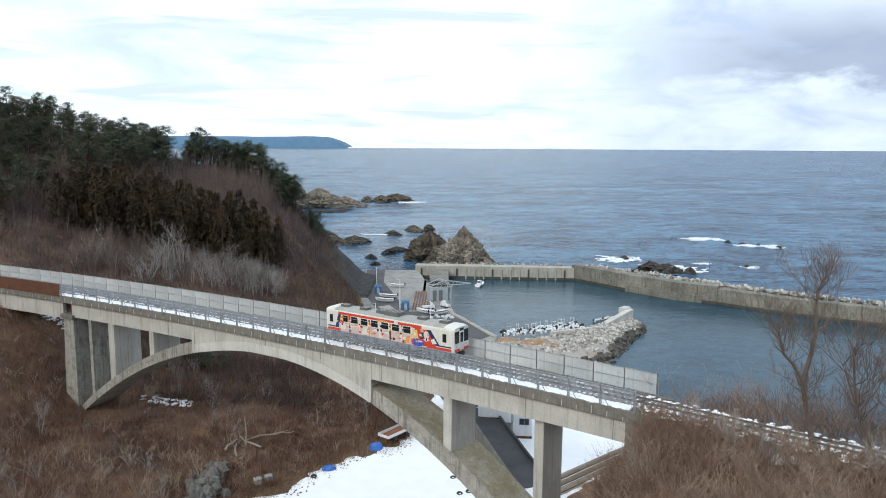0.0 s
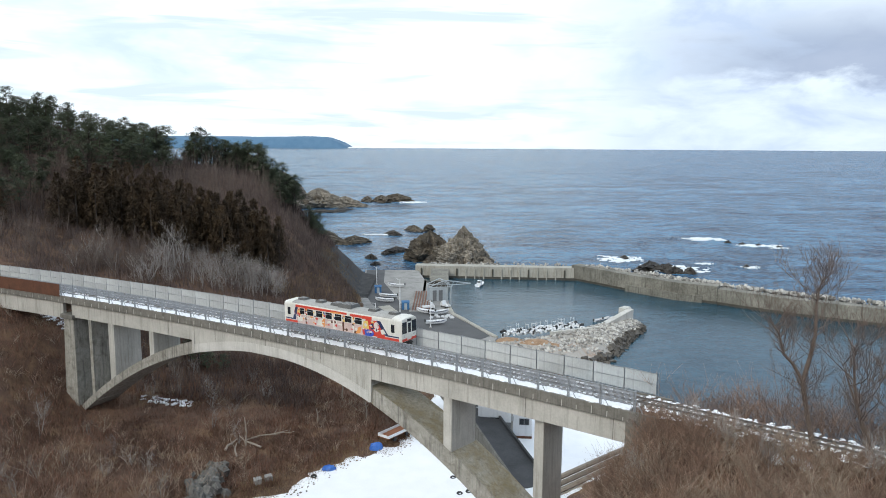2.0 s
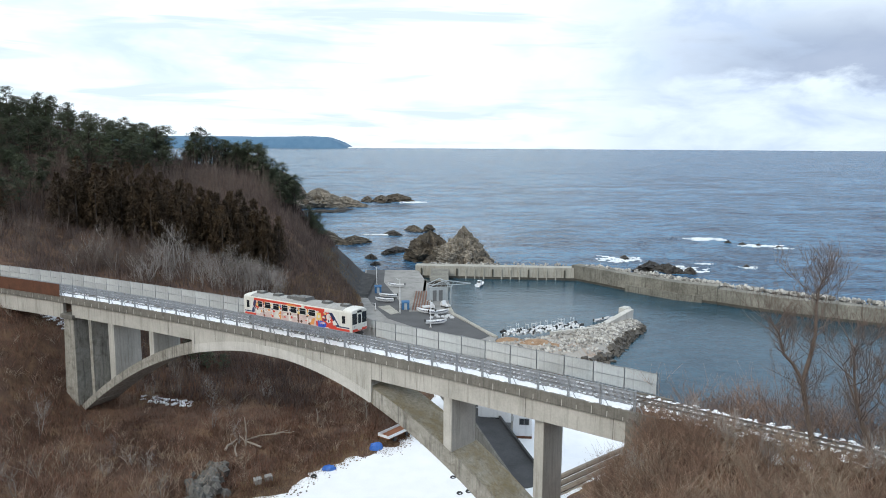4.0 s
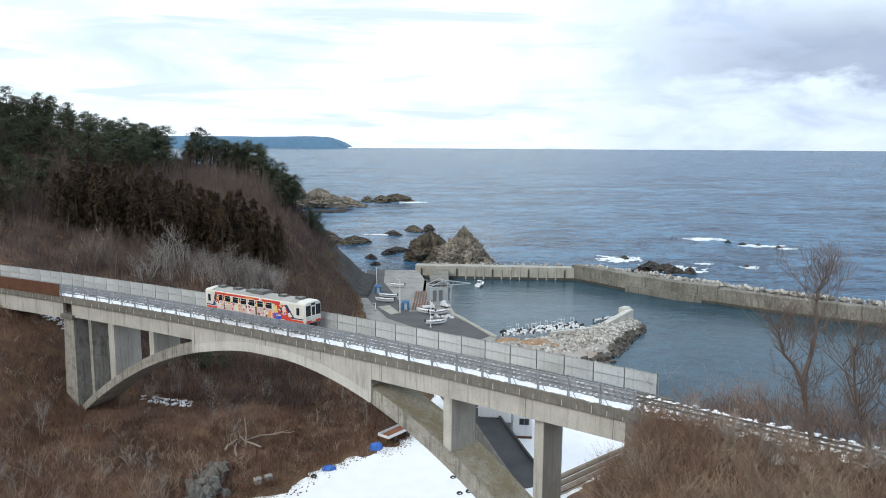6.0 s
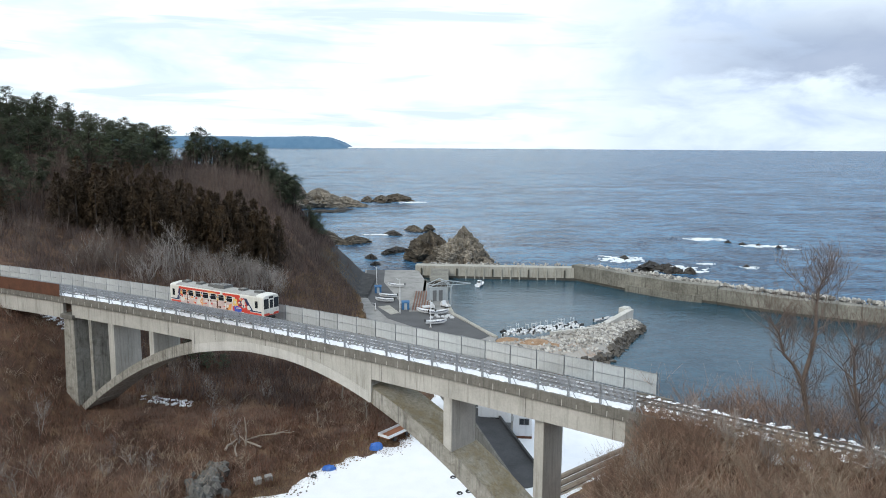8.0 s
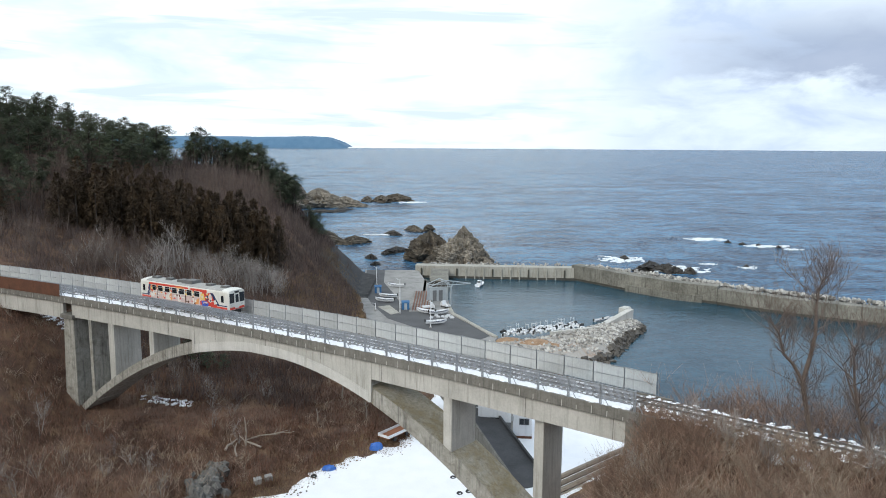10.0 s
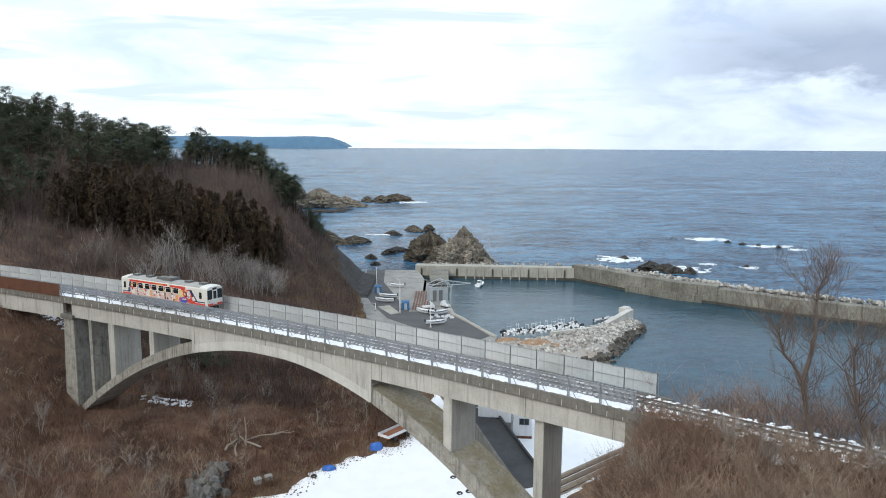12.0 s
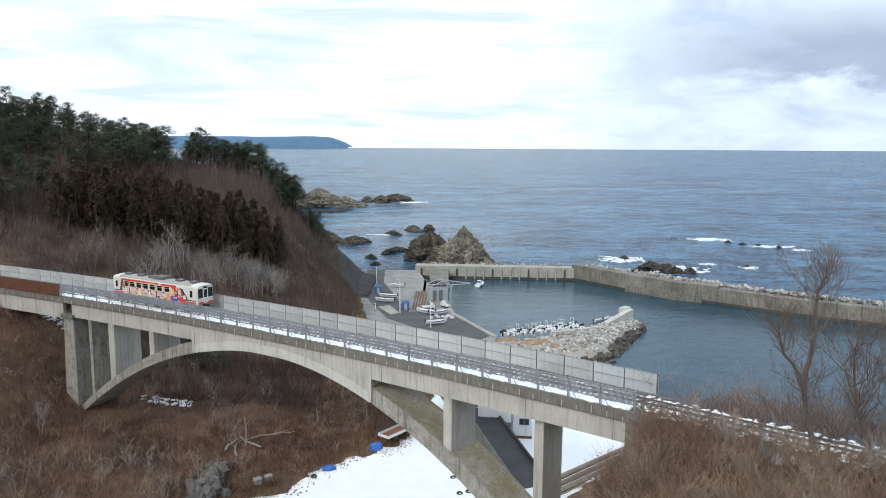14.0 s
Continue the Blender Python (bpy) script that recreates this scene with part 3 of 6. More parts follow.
def build_harbour():
    w = thing("breakwater", "long stained concrete breakwater wall around the harbour", "breakwater", kind="structure")
    part("quay_wall", wall_along([(-10, 263), (47, 259)], 5.0, -3, 4.4, Geo(), 0.2), PALE_WALL, w, "pale concrete quay wall")
    for run, top, thick in (([(46, 260), (53, 252), (62, 240), (74, 227.5), (84, 221.3)], 5.5, 4.5), ([(84, 221.2), (100, 207), (120, 194.5), (150, 176), (230, 130)], 4.8, 4.0)):
        for (x0, y0), (x1, y1) in zip(run, run[1:]):
            d = Vector((x1 - x0, y1 - y0))
            k = max(1, round(d.length / 6.2))
            for i in range(k):
                a, b = i / k, (i + 1) / k - 0.10 / d.length
                lift = 0.10 * noise.noise((x0 + i * 3.7, y0, 0))
                out = 0.12 * noise.noise((x0 + i * 2.9, y0, 5))
                o = Vector((-d.y, d.x)).normalized() * out
                part("wall_block", wall_along([(x0 + d.x * a + o.x, y0 + d.y * a + o.y), (x0 + d.x * b + o.x, y0 + d.y * b + o.y)], thick, -3, top + lift, Geo(), 0.12), SEAWALL, w)
            part("tide_band", wall_along([(x0 + d.y / d.length * 0.16, y0 - d.x / d.length * 0.16), (x1 + d.y / d.length * 0.16, y1 - d.x / d.length * 0.16)], 0.5, -3, 0.85, Geo()), TIDE_AND_SHADE, w, "dark tide stain along the waterline")
    for i in range(17):
        x = -8 + i * 3.2
        part("buttress", wall_along([(x, 262.3 - i * 0.22), (x + 0.5, 262.3 - i * 0.22)], 1.0, -2, 3.6, Geo(), 0.1), TIDE_AND_SHADE if i % 4 == 0 else PALE_WALL, w)
    part("tide_band", wall_along([(-10, 262.6), (47, 258.6)], 0.6, -3, 0.8, Geo()), TIDE_AND_SHADE, w)
    part("ledge", wall_along([(60.5, 240.5), (73, 226.8), (80, 223)], 1.2, -3, 2.2, Geo()), SEAWALL, w)
    q = Geo().add([(x, y, z) for z in (-3, 2.5) for x, y in ((-28, 264), (-9, 264), (-6.5, 248), (-3, 228), (1.2, 222), (2.0, 207), (3.2, 196.5), (13.3, 172), (6, 150), (-12, 168), (-21, 190), (-26, 222))],
                  [tuple(range(12, 24))] + [(i, (i + 1) % 12, 12 + (i + 1) % 12, 12 + i) for i in range(12)])
    tagged(part("quay", q, PAVE), "grey concrete quay beside the harbour basin", "quay", kind="structure")


build_harbour()


def rock(name, label, x, y, size, height, material, seed, parent=None, sharp=1.0, turn=None):
    """A craggy stack: a cone of noise-broken rings."""
    g, rings = Geo(), []
    turns, levels = (104, 40) if height > 6 else (48, 16)
    for k in range(levels + 1):
        t = k / levels
        ring = []
        for j in range(turns):
            a = 2 * math.pi * j / turns
            c, s = math.cos(a), math.sin(a)
            at = Vector((c * 1.5 + seed, s * 1.5, t * 2.2 + c * 0.5))
            ridges = [1 - 2.2 * abs(noise.noise(at * k)) for k in (1.0, 2.3, 4.9, 10.3)]
            r = (1 - t ** (1.0 + 0.7 * sharp)) * (0.58 + 0.24 * noise.noise((c * 1.1 + seed, s * 1.1, t * 1.3)) + 0.24 * ridges[0] + 0.18 * ridges[1] + 0.14 * ridges[2] + 0.08 * ridges[3])
            r = max(r + 0.04 * ridges[2] * (1 - t), 0.012)
            z = t * (1 + 0.22 * noise.noise((c * 1.6, s * 1.6 + seed, 2.0)) * (1 - t * 0.6)) + 0.05 * ridges[1] + 0.05 * ridges[2] + 0.03 * ridges[3] - 0.05
            ring.append((c * r * size[0], s * r * size[1], -1.0 + z * (height + 1.0)))
        rings.append(ring)
    g.loft(rings)
    ob = part(name, g, material, parent)
    ob.matrix_basis = pose(x, y, 0, 0, 0, seed * 37 % 360 if turn is None else turn)
    if not parent:
        tagged(ob, label, "rock")
    return ob


# ---- railcar ----
CREAM = mat("cream_train_paint", (0.62, 0.60, 0.53), (0.76, 0.745, 0.69), 0.7, 7.0, 0.35, 0.05, 0.003, streak=(0.55, 0.53, 0.47))
ROOF_GREY = mat("grey_roof_paint", (0.30, 0.29, 0.265), (0.42, 0.41, 0.385), 0.7, 6.0, 0.75, 0.15, 0.006, streak=(0.22, 0.21, 0.19))
VENT_GREY = mat("dark_roof_unit", (0.075, 0.075, 0.072), (0.145, 0.145, 0.14), 1.0, 8.0, 0.7, 0.15, 0.006)
RED = mat("red_train_paint", (0.52, 0.045, 0.030), (0.66, 0.075, 0.045), 0.8, 6.0, 0.35, 0.05, 0.003)
PINK = mat("faded_pink_paint", (0.50, 0.36, 0.33), (0.68, 0.55, 0.51), 0.9, 5.0, 0.4, 0.05, 0.003)
NAVY = mat("navy_train_paint", (0.020, 0.030, 0.085), (0.035, 0.050, 0.12), 0.9, 5.0, 0.35, 0.05, 0.003)
BLUE = mat("bright_blue_paint", (0.030, 0.075, 0.42), (0.06, 0.13, 0.55), 0.9, 5.0, 0.4, 0.05, 0.003)
YELLOW = mat("yellow_train_paint", (0.68, 0.46, 0.09), (0.80, 0.60, 0.20), 0.9, 5.0, 0.4, 0.05, 0.003)
ORANGE = mat("orange_train_paint", (0.66, 0.24, 0.06), (0.78, 0.36, 0.12), 0.9, 5.0, 0.4, 0.05, 0.003)
UNDER = mat("underfloor_grey", (0.10, 0.105, 0.11), (0.19, 0.195, 0.20), 0.9, 6.0, 0.75, 0.2, 0.01)
BLACK = mat("black_rubber", (0.012, 0.012, 0.012), (0.030, 0.030, 0.030), 1.0, 8.0, 0.6, 0.1, 0.004)
LAMP = mat("lamp_glass", (0.60, 0.60, 0.56), (0.75, 0.75, 0.72), 3.0, 20.0, 0.15, 0.02, 0.002)


def dark_glass(name, tone):
    m = bpy.data.materials.new(name)
    m.use_nodes = True
    n = Nodes(m.node_tree)
    at = n.add("ShaderNodeTexCoord").outputs["Object"]
    c = n.mix(n.noise(at, 2.0, 3.0), tone, tuple(v * 2.2 for v in tone))
    b = n.add("ShaderNodeBsdfPrincipled", ins={"Base Color": c, "Roughness": 0.06, "IOR": 1.5})
    n.add("ShaderNodeOutputMaterial", ins={"Surface": b.outputs[0]})
    return m


GLASS = dark_glass("tinted_window_glass", (0.012, 0.014, 0.017))
HALF_W, BODY_LOW, EAVES = 1.425, 1.0, 3.45


def side_patch(name, corners, material, parent, lift, label="", ys=(-1, 1)):
    """A painted field on the body's sides: corners as (x, z)."""
    for side in ys:
        y0, y1 = side * (HALF_W - 0.01), side * (HALF_W + lift)
        g = Geo().loft([[(x, y, z) for x, z in corners] for y in (y0, y1)])
        part(name, g, material, parent, label)


def disc(x, z, rx, rz, k=14):
    return [(x + rx * math.cos(2 * math.pi * i / k), z + rz * math.sin(2 * math.pi * i / k)) for i in range(k)]


def box_x(x0, x1, z0, z1):
    return [(x0, z0), (x1, z0), (x1, z1), (x0, z1)]


def build_train():
    t = thing("railcar", "cream diesel railcar with red band, colourful painted sides and grey roof", "railcar")
    ring = lambda x, w=1.0, top=0.0: [(x, y * w, z - (top if z > 3 else 0)) for y, z in ((-1.34, BODY_LOW), (-HALF_W, 1.25), (-HALF_W, EAVES - 0.15), (-1.36, EAVES + 0.05), (1.36, EAVES + 0.05), (HALF_W, EAVES - 0.15), (HALF_W, 1.25), (1.34, BODY_LOW))]
    body = part("body", Geo().loft([ring(-9.0, 0.93, 0.05), ring(-8.72), ring(8.72), ring(9.0, 0.93, 0.05)]), CREAM, t, "cream painted steel body", bevel=0.03)
    arc = lambda x, w=1.0, up=0.0: [(x, math.cos(a) * 1.37 * w, EAVES + 0.02 + math.sin(a) * (0.27 + up)) for a in (math.pi * i / 8 for i in range(9))]
    part("roof", Geo().loft([arc(-7.75), arc(7.75)]), ROOF_GREY, t, "grey curved roof", smooth=False)
    for e in (-1, 1):
        part("roof_cowl", Geo().loft([arc(e * 7.7, 1.02, 0.05), arc(e * 8.5, 1.0, 0.05), arc(e * 8.98, 0.9, -0.12)]), CREAM, t, "cream roof end over the cab")
    # roof equipment
    for x, l, w, h in ((7.0, 1.15, 0.95, 0.16), (4.1, 1.15, 0.95, 0.16), (1.35, 1.5, 1.3, 0.20), (-0.3, 2.1, 1.7, 0.30), (-4.1, 1.15, 0.95, 0.16), (-7.0, 1.15, 0.95, 0.16)):
        unit = part("roof_unit", Geo().loft([[(x - l / 2, -w / 2, 3.60), (x + l / 2, -w / 2, 3.60), (x + l / 2, w / 2, 3.60), (x - l / 2, w / 2, 3.60)],
                                            [(x - l * 0.44, -w * 0.42, 3.82 + h), (x + l * 0.44, -w * 0.42, 3.82 + h), (x + l * 0.44, w * 0.42, 3.82 + h), (x - l * 0.44, w * 0.42, 3.82 + h)]]), VENT_GREY, t, "dark grey roof ventilator")
        for k in range(4):
            part("slat", Geo().box((x - l * 0.40 + k * l * 0.2, -w * 0.36, 3.82 + h), (x - l * 0.40 + k * l * 0.2 + 0.09, w * 0.36, 3.85 + h)), ROOF_GREY, unit)
    # painted fields
    side_patch("pink_field", box_x(-3.6, 6.9, 1.06, 2.32), PINK, t, 0.004, "faded pink lower side")
    side_patch("red_band", [(-4.9, 2.98), (-1.7, 3.02), (-1.7, 3.33), (-4.9, 3.36)], RED, t, 0.006, "bright red band")
    side_patch("red_band", [(-1.2, 3.10), (7.0, 3.06), (7.0, 3.35), (-1.2, 3.35)], RED, t, 0.006, "bright red band")
    side_patch("red_field", [(4.9, 2.25), (7.3, 2.25), (7.0, 3.12), (4.9, 3.12)], RED, t, 0.007)
    side_patch("red_field", [(-6.9, 1.20), (-3.7, 1.20), (-4.0, 3.0), (-5.6, 3.0)], RED, t, 0.007)
    side_patch("red_skirt", box_x(-8.7, -5.6, 1.04, 1.36), RED, t, 0.010, "red band along the bottom of the side")
    side_patch("red_skirt", box_x(6.7, 8.7, 1.04, 1.36), RED, t, 0.010)
    side_patch("blue_line", box_x(-8.7, -6.9, 1.46, 1.60), NAVY, t, 0.010)
    side_patch("blue_line", box_x(7.2, 8.7, 1.46, 1.60), NAVY, t, 0.010)
    side_patch("navy_stripe", [(-7.3, 1.45), (-6.75, 1.45), (-5.55, 3.05), (-6.1, 3.05)], NAVY, t, 0.012, "slanting navy stripe")
    side_patch("navy_stripe", [(7.0, 1.45), (7.5, 1.45), (7.0, 3.05), (6.6, 3.05)], NAVY, t, 0.012)
    side_patch("painted_ball", disc(-4.35, 1.45, 0.85, 0.42), BLUE, t, 0.014, "round blue painted shape")
    side_patch("painted_shape", [(-3.2, 1.25), (-2.5, 1.15), (-2.9, 1.9), (-3.4, 2.1)], ORANGE, t, 0.014)
    side_patch("painted_shape", [(-4.5, 1.9), (-3.6, 1.9), (-3.7, 2.75), (-4.3, 2.85)], YELLOW, t, 0.016)
    side_patch("painted_shape", disc(-5.55, 2.45, 0.36, 0.42), CREAM, t, 0.016)
    side_patch("painted_shape", [(-6.9, 1.7), (-6.3, 1.55), (-6.1, 2.0), (-6.5, 2.2)], CREAM, t, 0.016)
    side_patch("painted_shape", disc(-5.0, 2.8, 0.2, 0.14, 10), YELLOW, t, 0.018)
    side_patch("painted_shape", disc(-5.75, 2.5, 0.12, 0.2, 10), PINK, t, 0.019)
    side_patch("painted_shape", disc(6.35, 2.55, 0.36, 0.50), YELLOW, t, 0.016)
    side_patch("painted_shape", [(2.1, 1.25), (3.5, 1.25), (3.3, 2.0), (2.4, 2.2)], CREAM, t, 0.008)
    side_patch("painted_shape", disc(2.5, 1.7, 0.22, 0.3), ORANGE, t, 0.012)
    side_patch("painted_shape", disc(0.5, 3.12, 0.9, 0.14), ORANGE, t, 0.012)
    for i, x in enumerate((5.25, 3.83, 2.35, 0.85, -0.65, -2.18)):
        side_patch("painted_shape", disc(x, 2.78, 0.13, 0.20, 10), (YELLOW, CREAM, BLUE, ORANGE, CREAM, YELLOW)[i], t, 0.014)
        side_patch("painted_shape", [(x - 0.10, 1.2), (x + 0.10, 1.15), (x + 0.16, 2.12), (x - 0.12, 2.2)], (RUST, CREAM, ORANGE, CREAM, RUST, CREAM)[i], t, 0.010)
        side_patch("painted_shape", disc(x + 0.55, 1.85 + 0.1 * (i % 2), 0.34, 0.10, 10), (CREAM, CREAM, CREAM, CREAM, CREAM, PINK)[i], t, 0.011)
    side_patch("painted_shape", [(-5.2, 2.0), (-4.75, 1.9), (-4.7, 2.5), (-5.1, 2.7)], NAVY, t, 0.015)
    side_patch("painted_shape", disc(-4.0, 2.35, 0.18, 0.22, 10), CREAM, t, 0.019)
    side_patch("painted_shape", [(-6.0, 1.95), (-5.5, 1.7), (-5.1, 1.95), (-5.5, 2.1)], CREAM, t, 0.017)
    side_patch("painted_shape", disc(-4.75, 1.62, 0.25, 0.10, 10), CREAM, t, 0.017)
    side_patch("painted_shape", [(-3.9, 1.2), (-3.6, 1.15), (-3.5, 1.75), (-3.8, 1.8)], RED, t, 0.017)
    side_patch("painted_shape", [(6.0, 1.4), (6.6, 1.35), (6.7, 2.0), (6.1, 2.2)], CREAM, t, 0.012)
    # small painted figures crowd the pillars and the lower side
    rnd = random.Random(77)
    for i, x in enumerate((5.25, 3.83, 2.35, 0.85, -0.65, -2.18)):
        for k in range(4):
            a, b = x + rnd.uniform(-0.18, 0.18), 2.30 + k * 0.20 + rnd.uniform(-0.05, 0.05)
            side_patch("painted_shape", disc(a, b, rnd.uniform(0.07, 0.16), rnd.uniform(0.08, 0.15), 8), rnd.choice((CREAM, ORANGE, RED, NAVY, CREAM, PINK, YELLOW)), t, 0.020 + k * 0.001)
    for k in range(34):
        a, b = rnd.uniform(-3.4, 6.6), rnd.uniform(1.2, 2.15)
        side_patch("painted_shape", disc(a, b, rnd.uniform(0.08, 0.26), rnd.uniform(0.06, 0.20), 7), rnd.choice((CREAM, CREAM, PINK, ORANGE, RUST, CREAM, RED)), t, 0.012 + (k % 9) * 0.0006)
    for k in range(18):
        a = rnd.uniform(-6.2, -4.0) if k < 9 else rnd.uniform(6.2, 7.4)
        side_patch("painted_shape", disc(a, rnd.uniform(1.4, 3.0), rnd.uniform(0.08, 0.22), rnd.uniform(0.08, 0.2), 7), rnd.choice((CREAM, CREAM, NAVY, PINK, RED, ORANGE)), t, 0.020 + (k % 9) * 0.0007)
    # windows
    for x in (5.9, 4.55, 3.1, 1.6, 0.1, -1.4, -2.95):
        for side in (-1, 1):
            wide = 0.36 if x > 5.5 else 0.49
            f = part("window", Geo().box((x - wide - 0.07, side * (HALF_W - 0.02), 2.20), (x + wide + 0.07, side * (HALF_W + 0.016), 3.06)), CREAM, t, "saloon window in a cream surround")
            part("pane", Geo().box((x - wide, side * (HALF_W - 0.01), 2.27), (x + wide, side * (HALF_W + 0.022), 3.0)), GLASS, f, "dark tinted glass")
            part("sash_bar", Geo().box((x - wide, side * HALF_W, 2.74), (x + wide, side * (HALF_W + 0.034), 2.78)), STEEL, f)
    for x in (5.25, -0.65):
        for side in (-1, 1):
            part("door_seam", Geo().box((x - 0.05, side * HALF_W, 1.1), (x + 0.05, side * (HALF_W + 0.018), 3.0)), RUST, t)
    for x, w in ((-7.85, 0.24), (8.1, 0.24)):
        for side in (-1, 1):
            f = part("cab_window", Geo().box((x - w - 0.05, side * HALF_W, 1.95), (x + w + 0.05, side * (HALF_W + 0.016), 2.95)), CREAM, t)
            part("pane", Geo().box((x - w, side * HALF_W, 2.0), (x + w, side * (HALF_W + 0.024), 2.9)), GLASS, f)
    # ends
    for e in (-1, 1):
        def end_box(y0, y1, z0, z1, out):
            return Geo().box((min(e * 8.9, e * (9.0 + out)), y0, z0), (max(e * 8.9, e * (9.0 + out)), y1, z1))
        for y in (-0.86, 0.86):
            f = part("windscreen", end_box(y - 0.40, y + 0.40, 1.92, 3.22, 0.02), BLACK, t, "tall dark cab windscreen")
            part("pane", end_box(y - 0.35, y + 0.35, 1.98, 3.16, 0.03), GLASS, f)
            part("wiper", Geo().tube([(e * 9.05, y - 0.2, 1.98), (e * 9.05, y + 0.1, 2.6)], 0.012, 5), BLACK, f)
            lamp = part("headlight", Geo().tube([(e * 8.98, y, 1.62), (e * 9.05, y, 1.62)], 0.12, 12), STEEL, t, "round headlight")
            part("lens", Geo().tube([(e * 9.04, y, 1.62), (e * 9.065, y, 1.62)], 0.095, 12), LAMP, lamp)
        door = part("end_door", end_box(-0.36, 0.36, 1.15, 3.1, 0.03), CREAM, t, "cream end door with a window")
        part("pane", end_box(-0.26, 0.26, 1.95, 3.02, 0.045), GLASS, door)
        part("head_sign", end_box(-0.36, 0.36, 3.2, 3.46, 0.03), BLACK, t, "dark destination box")
        part("red_end_band", end_box(-1.25, 1.25, 1.04, 1.34, 0.012), RED, t)
        part("coupler", Geo().box((e * 9.0 - 0.25, -0.22, 0.62), (e * 9.0 + 0.25, 0.22, 0.98)).tube([(e * 8.8, -0.5, 0.75), (e * 9.15, -0.5, 0.72)], 0.05, 6).tube([(e * 8.8, 0.5, 0.75), (e * 9.15, 0.5, 0.72)], 0.05, 6), BLACK, t, "black coupler with hoses")
        part("snow_plough", Geo().loft([[(e * 8.4, -1.15, 0.2), (e * 8.4, 1.15, 0.2), (e * 8.4, 1.15, 0.75), (e * 8.4, -1.15, 0.75)], [(e * 8.75, -0.9, 0.2), (e * 8.75, 0.9, 0.2), (e * 8.6, 0.9, 0.7), (e * 8.6, -0.9, 0.7)]]), BLACK, t)
    # underfloor
    for x0, x1 in ((-3.9, -1.6), (-1.3, 1.4), (1.8, 4.0)):
        for side in (-1, 1):
            y0, y1 = sorted((side * 0.55, side * 1.32))
            part("equipment_box", Geo().box((x0, y0, 0.42), (x1, y1, 0.99)), UNDER, t, "grey underfloor equipment case", bevel=0.03)
    for c in (-6.2, 6.2):
        frame_geo = Geo()
        for side in (-1, 1):
            y = side * 1.0
            frame_geo.box((c - 1.45, y - 0.09, 0.48), (c + 1.45, y + 0.09, 0.78)).box((c - 1.05, y - 0.14, 0.30), (c - 0.65, y + 0.14, 0.60)).box((c + 0.65, y - 0.14, 0.30), (c + 1.05, y + 0.14, 0.60))
        frame_geo.box((c - 0.2, -1.0, 0.5), (c + 0.2, 1.0, 0.92))
        part("bogie_frame", frame_geo, UNDER, t)
        for ax in (-0.95, 0.95):
            wheels = part("wheelset", Geo().tube([(0, -0.62, 0), (0, -0.49, 0)], 0.43, 20).tube([(0, 0.49, 0), (0, 0.62, 0)], 0.43, 20).tube([(0, -0.6, 0), (0, 0.6, 0)], 0.08, 8).box((-0.02, -0.63, -0.36), (0.02, -0.625, 0.36)), RAIL, t, "steel wheel pair on its axle")
            wheels.matrix_basis = pose(c + ax, 0, 0.43)
            WHEELS.append((wheels, (c + ax) * LONG))
    for ob in t.children_recursive:
        if not ob.name.startswith("wheelset"):
            for v in ob.data.vertices:
                v.co.x *= LONG
    return t


WHEELS = []
LONG = 1.036      # the car is 18.7 m over its ends
railcar = build_train()


# ---- woods and brush ----
PINE_GREEN = mat("pine_needles", (0.024, 0.036, 0.021), (0.120, 0.138, 0.074), 0.35, 2.5, 0.9, 0.2, 0.05, jitter=0.30)
CEDAR_BROWN = mat("winter_cedar_needles", (0.022, 0.014, 0.007), (0.095, 0.058, 0.026), 0.35, 2.5, 0.9, 0.2, 0.05, jitter=0.35)
BARK = mat("dark_bark", (0.045, 0.036, 0.030), (0.11, 0.088, 0.072), 0.8, 6.0, 0.95, 0.5, 0.02)
PALE_BARK = mat("pale_grey_bark", (0.17, 0.15, 0.135), (0.38, 0.345, 0.315), 0.8, 6.0, 0.95, 0.4, 0.02, jitter=0.35)
TWIG = mat("mauve_brown_twigs", (0.068, 0.047, 0.041), (0.188, 0.138, 0.118), 0.12, 1.2, 0.95, 0.0, 0.01, jitter=0.40, island=True)
RED_TWIG = mat("red_brown_brush", (0.060, 0.030, 0.021), (0.225, 0.120, 0.078), 0.10, 1.2, 0.95, 0.0, 0.01, jitter=0.40, island=True)
STRAW = mat("straw_grass", (0.16, 0.105, 0.055), (0.30, 0.21, 0.12), 0.12, 1.2, 0.95, 0.0, 0.01, jitter=0.35, island=True)
LOG = mat("weathered_log", (0.20, 0.165, 0.13), (0.38, 0.33, 0.275), 0.8, 6.0, 0.95, 0.4, 0.02)


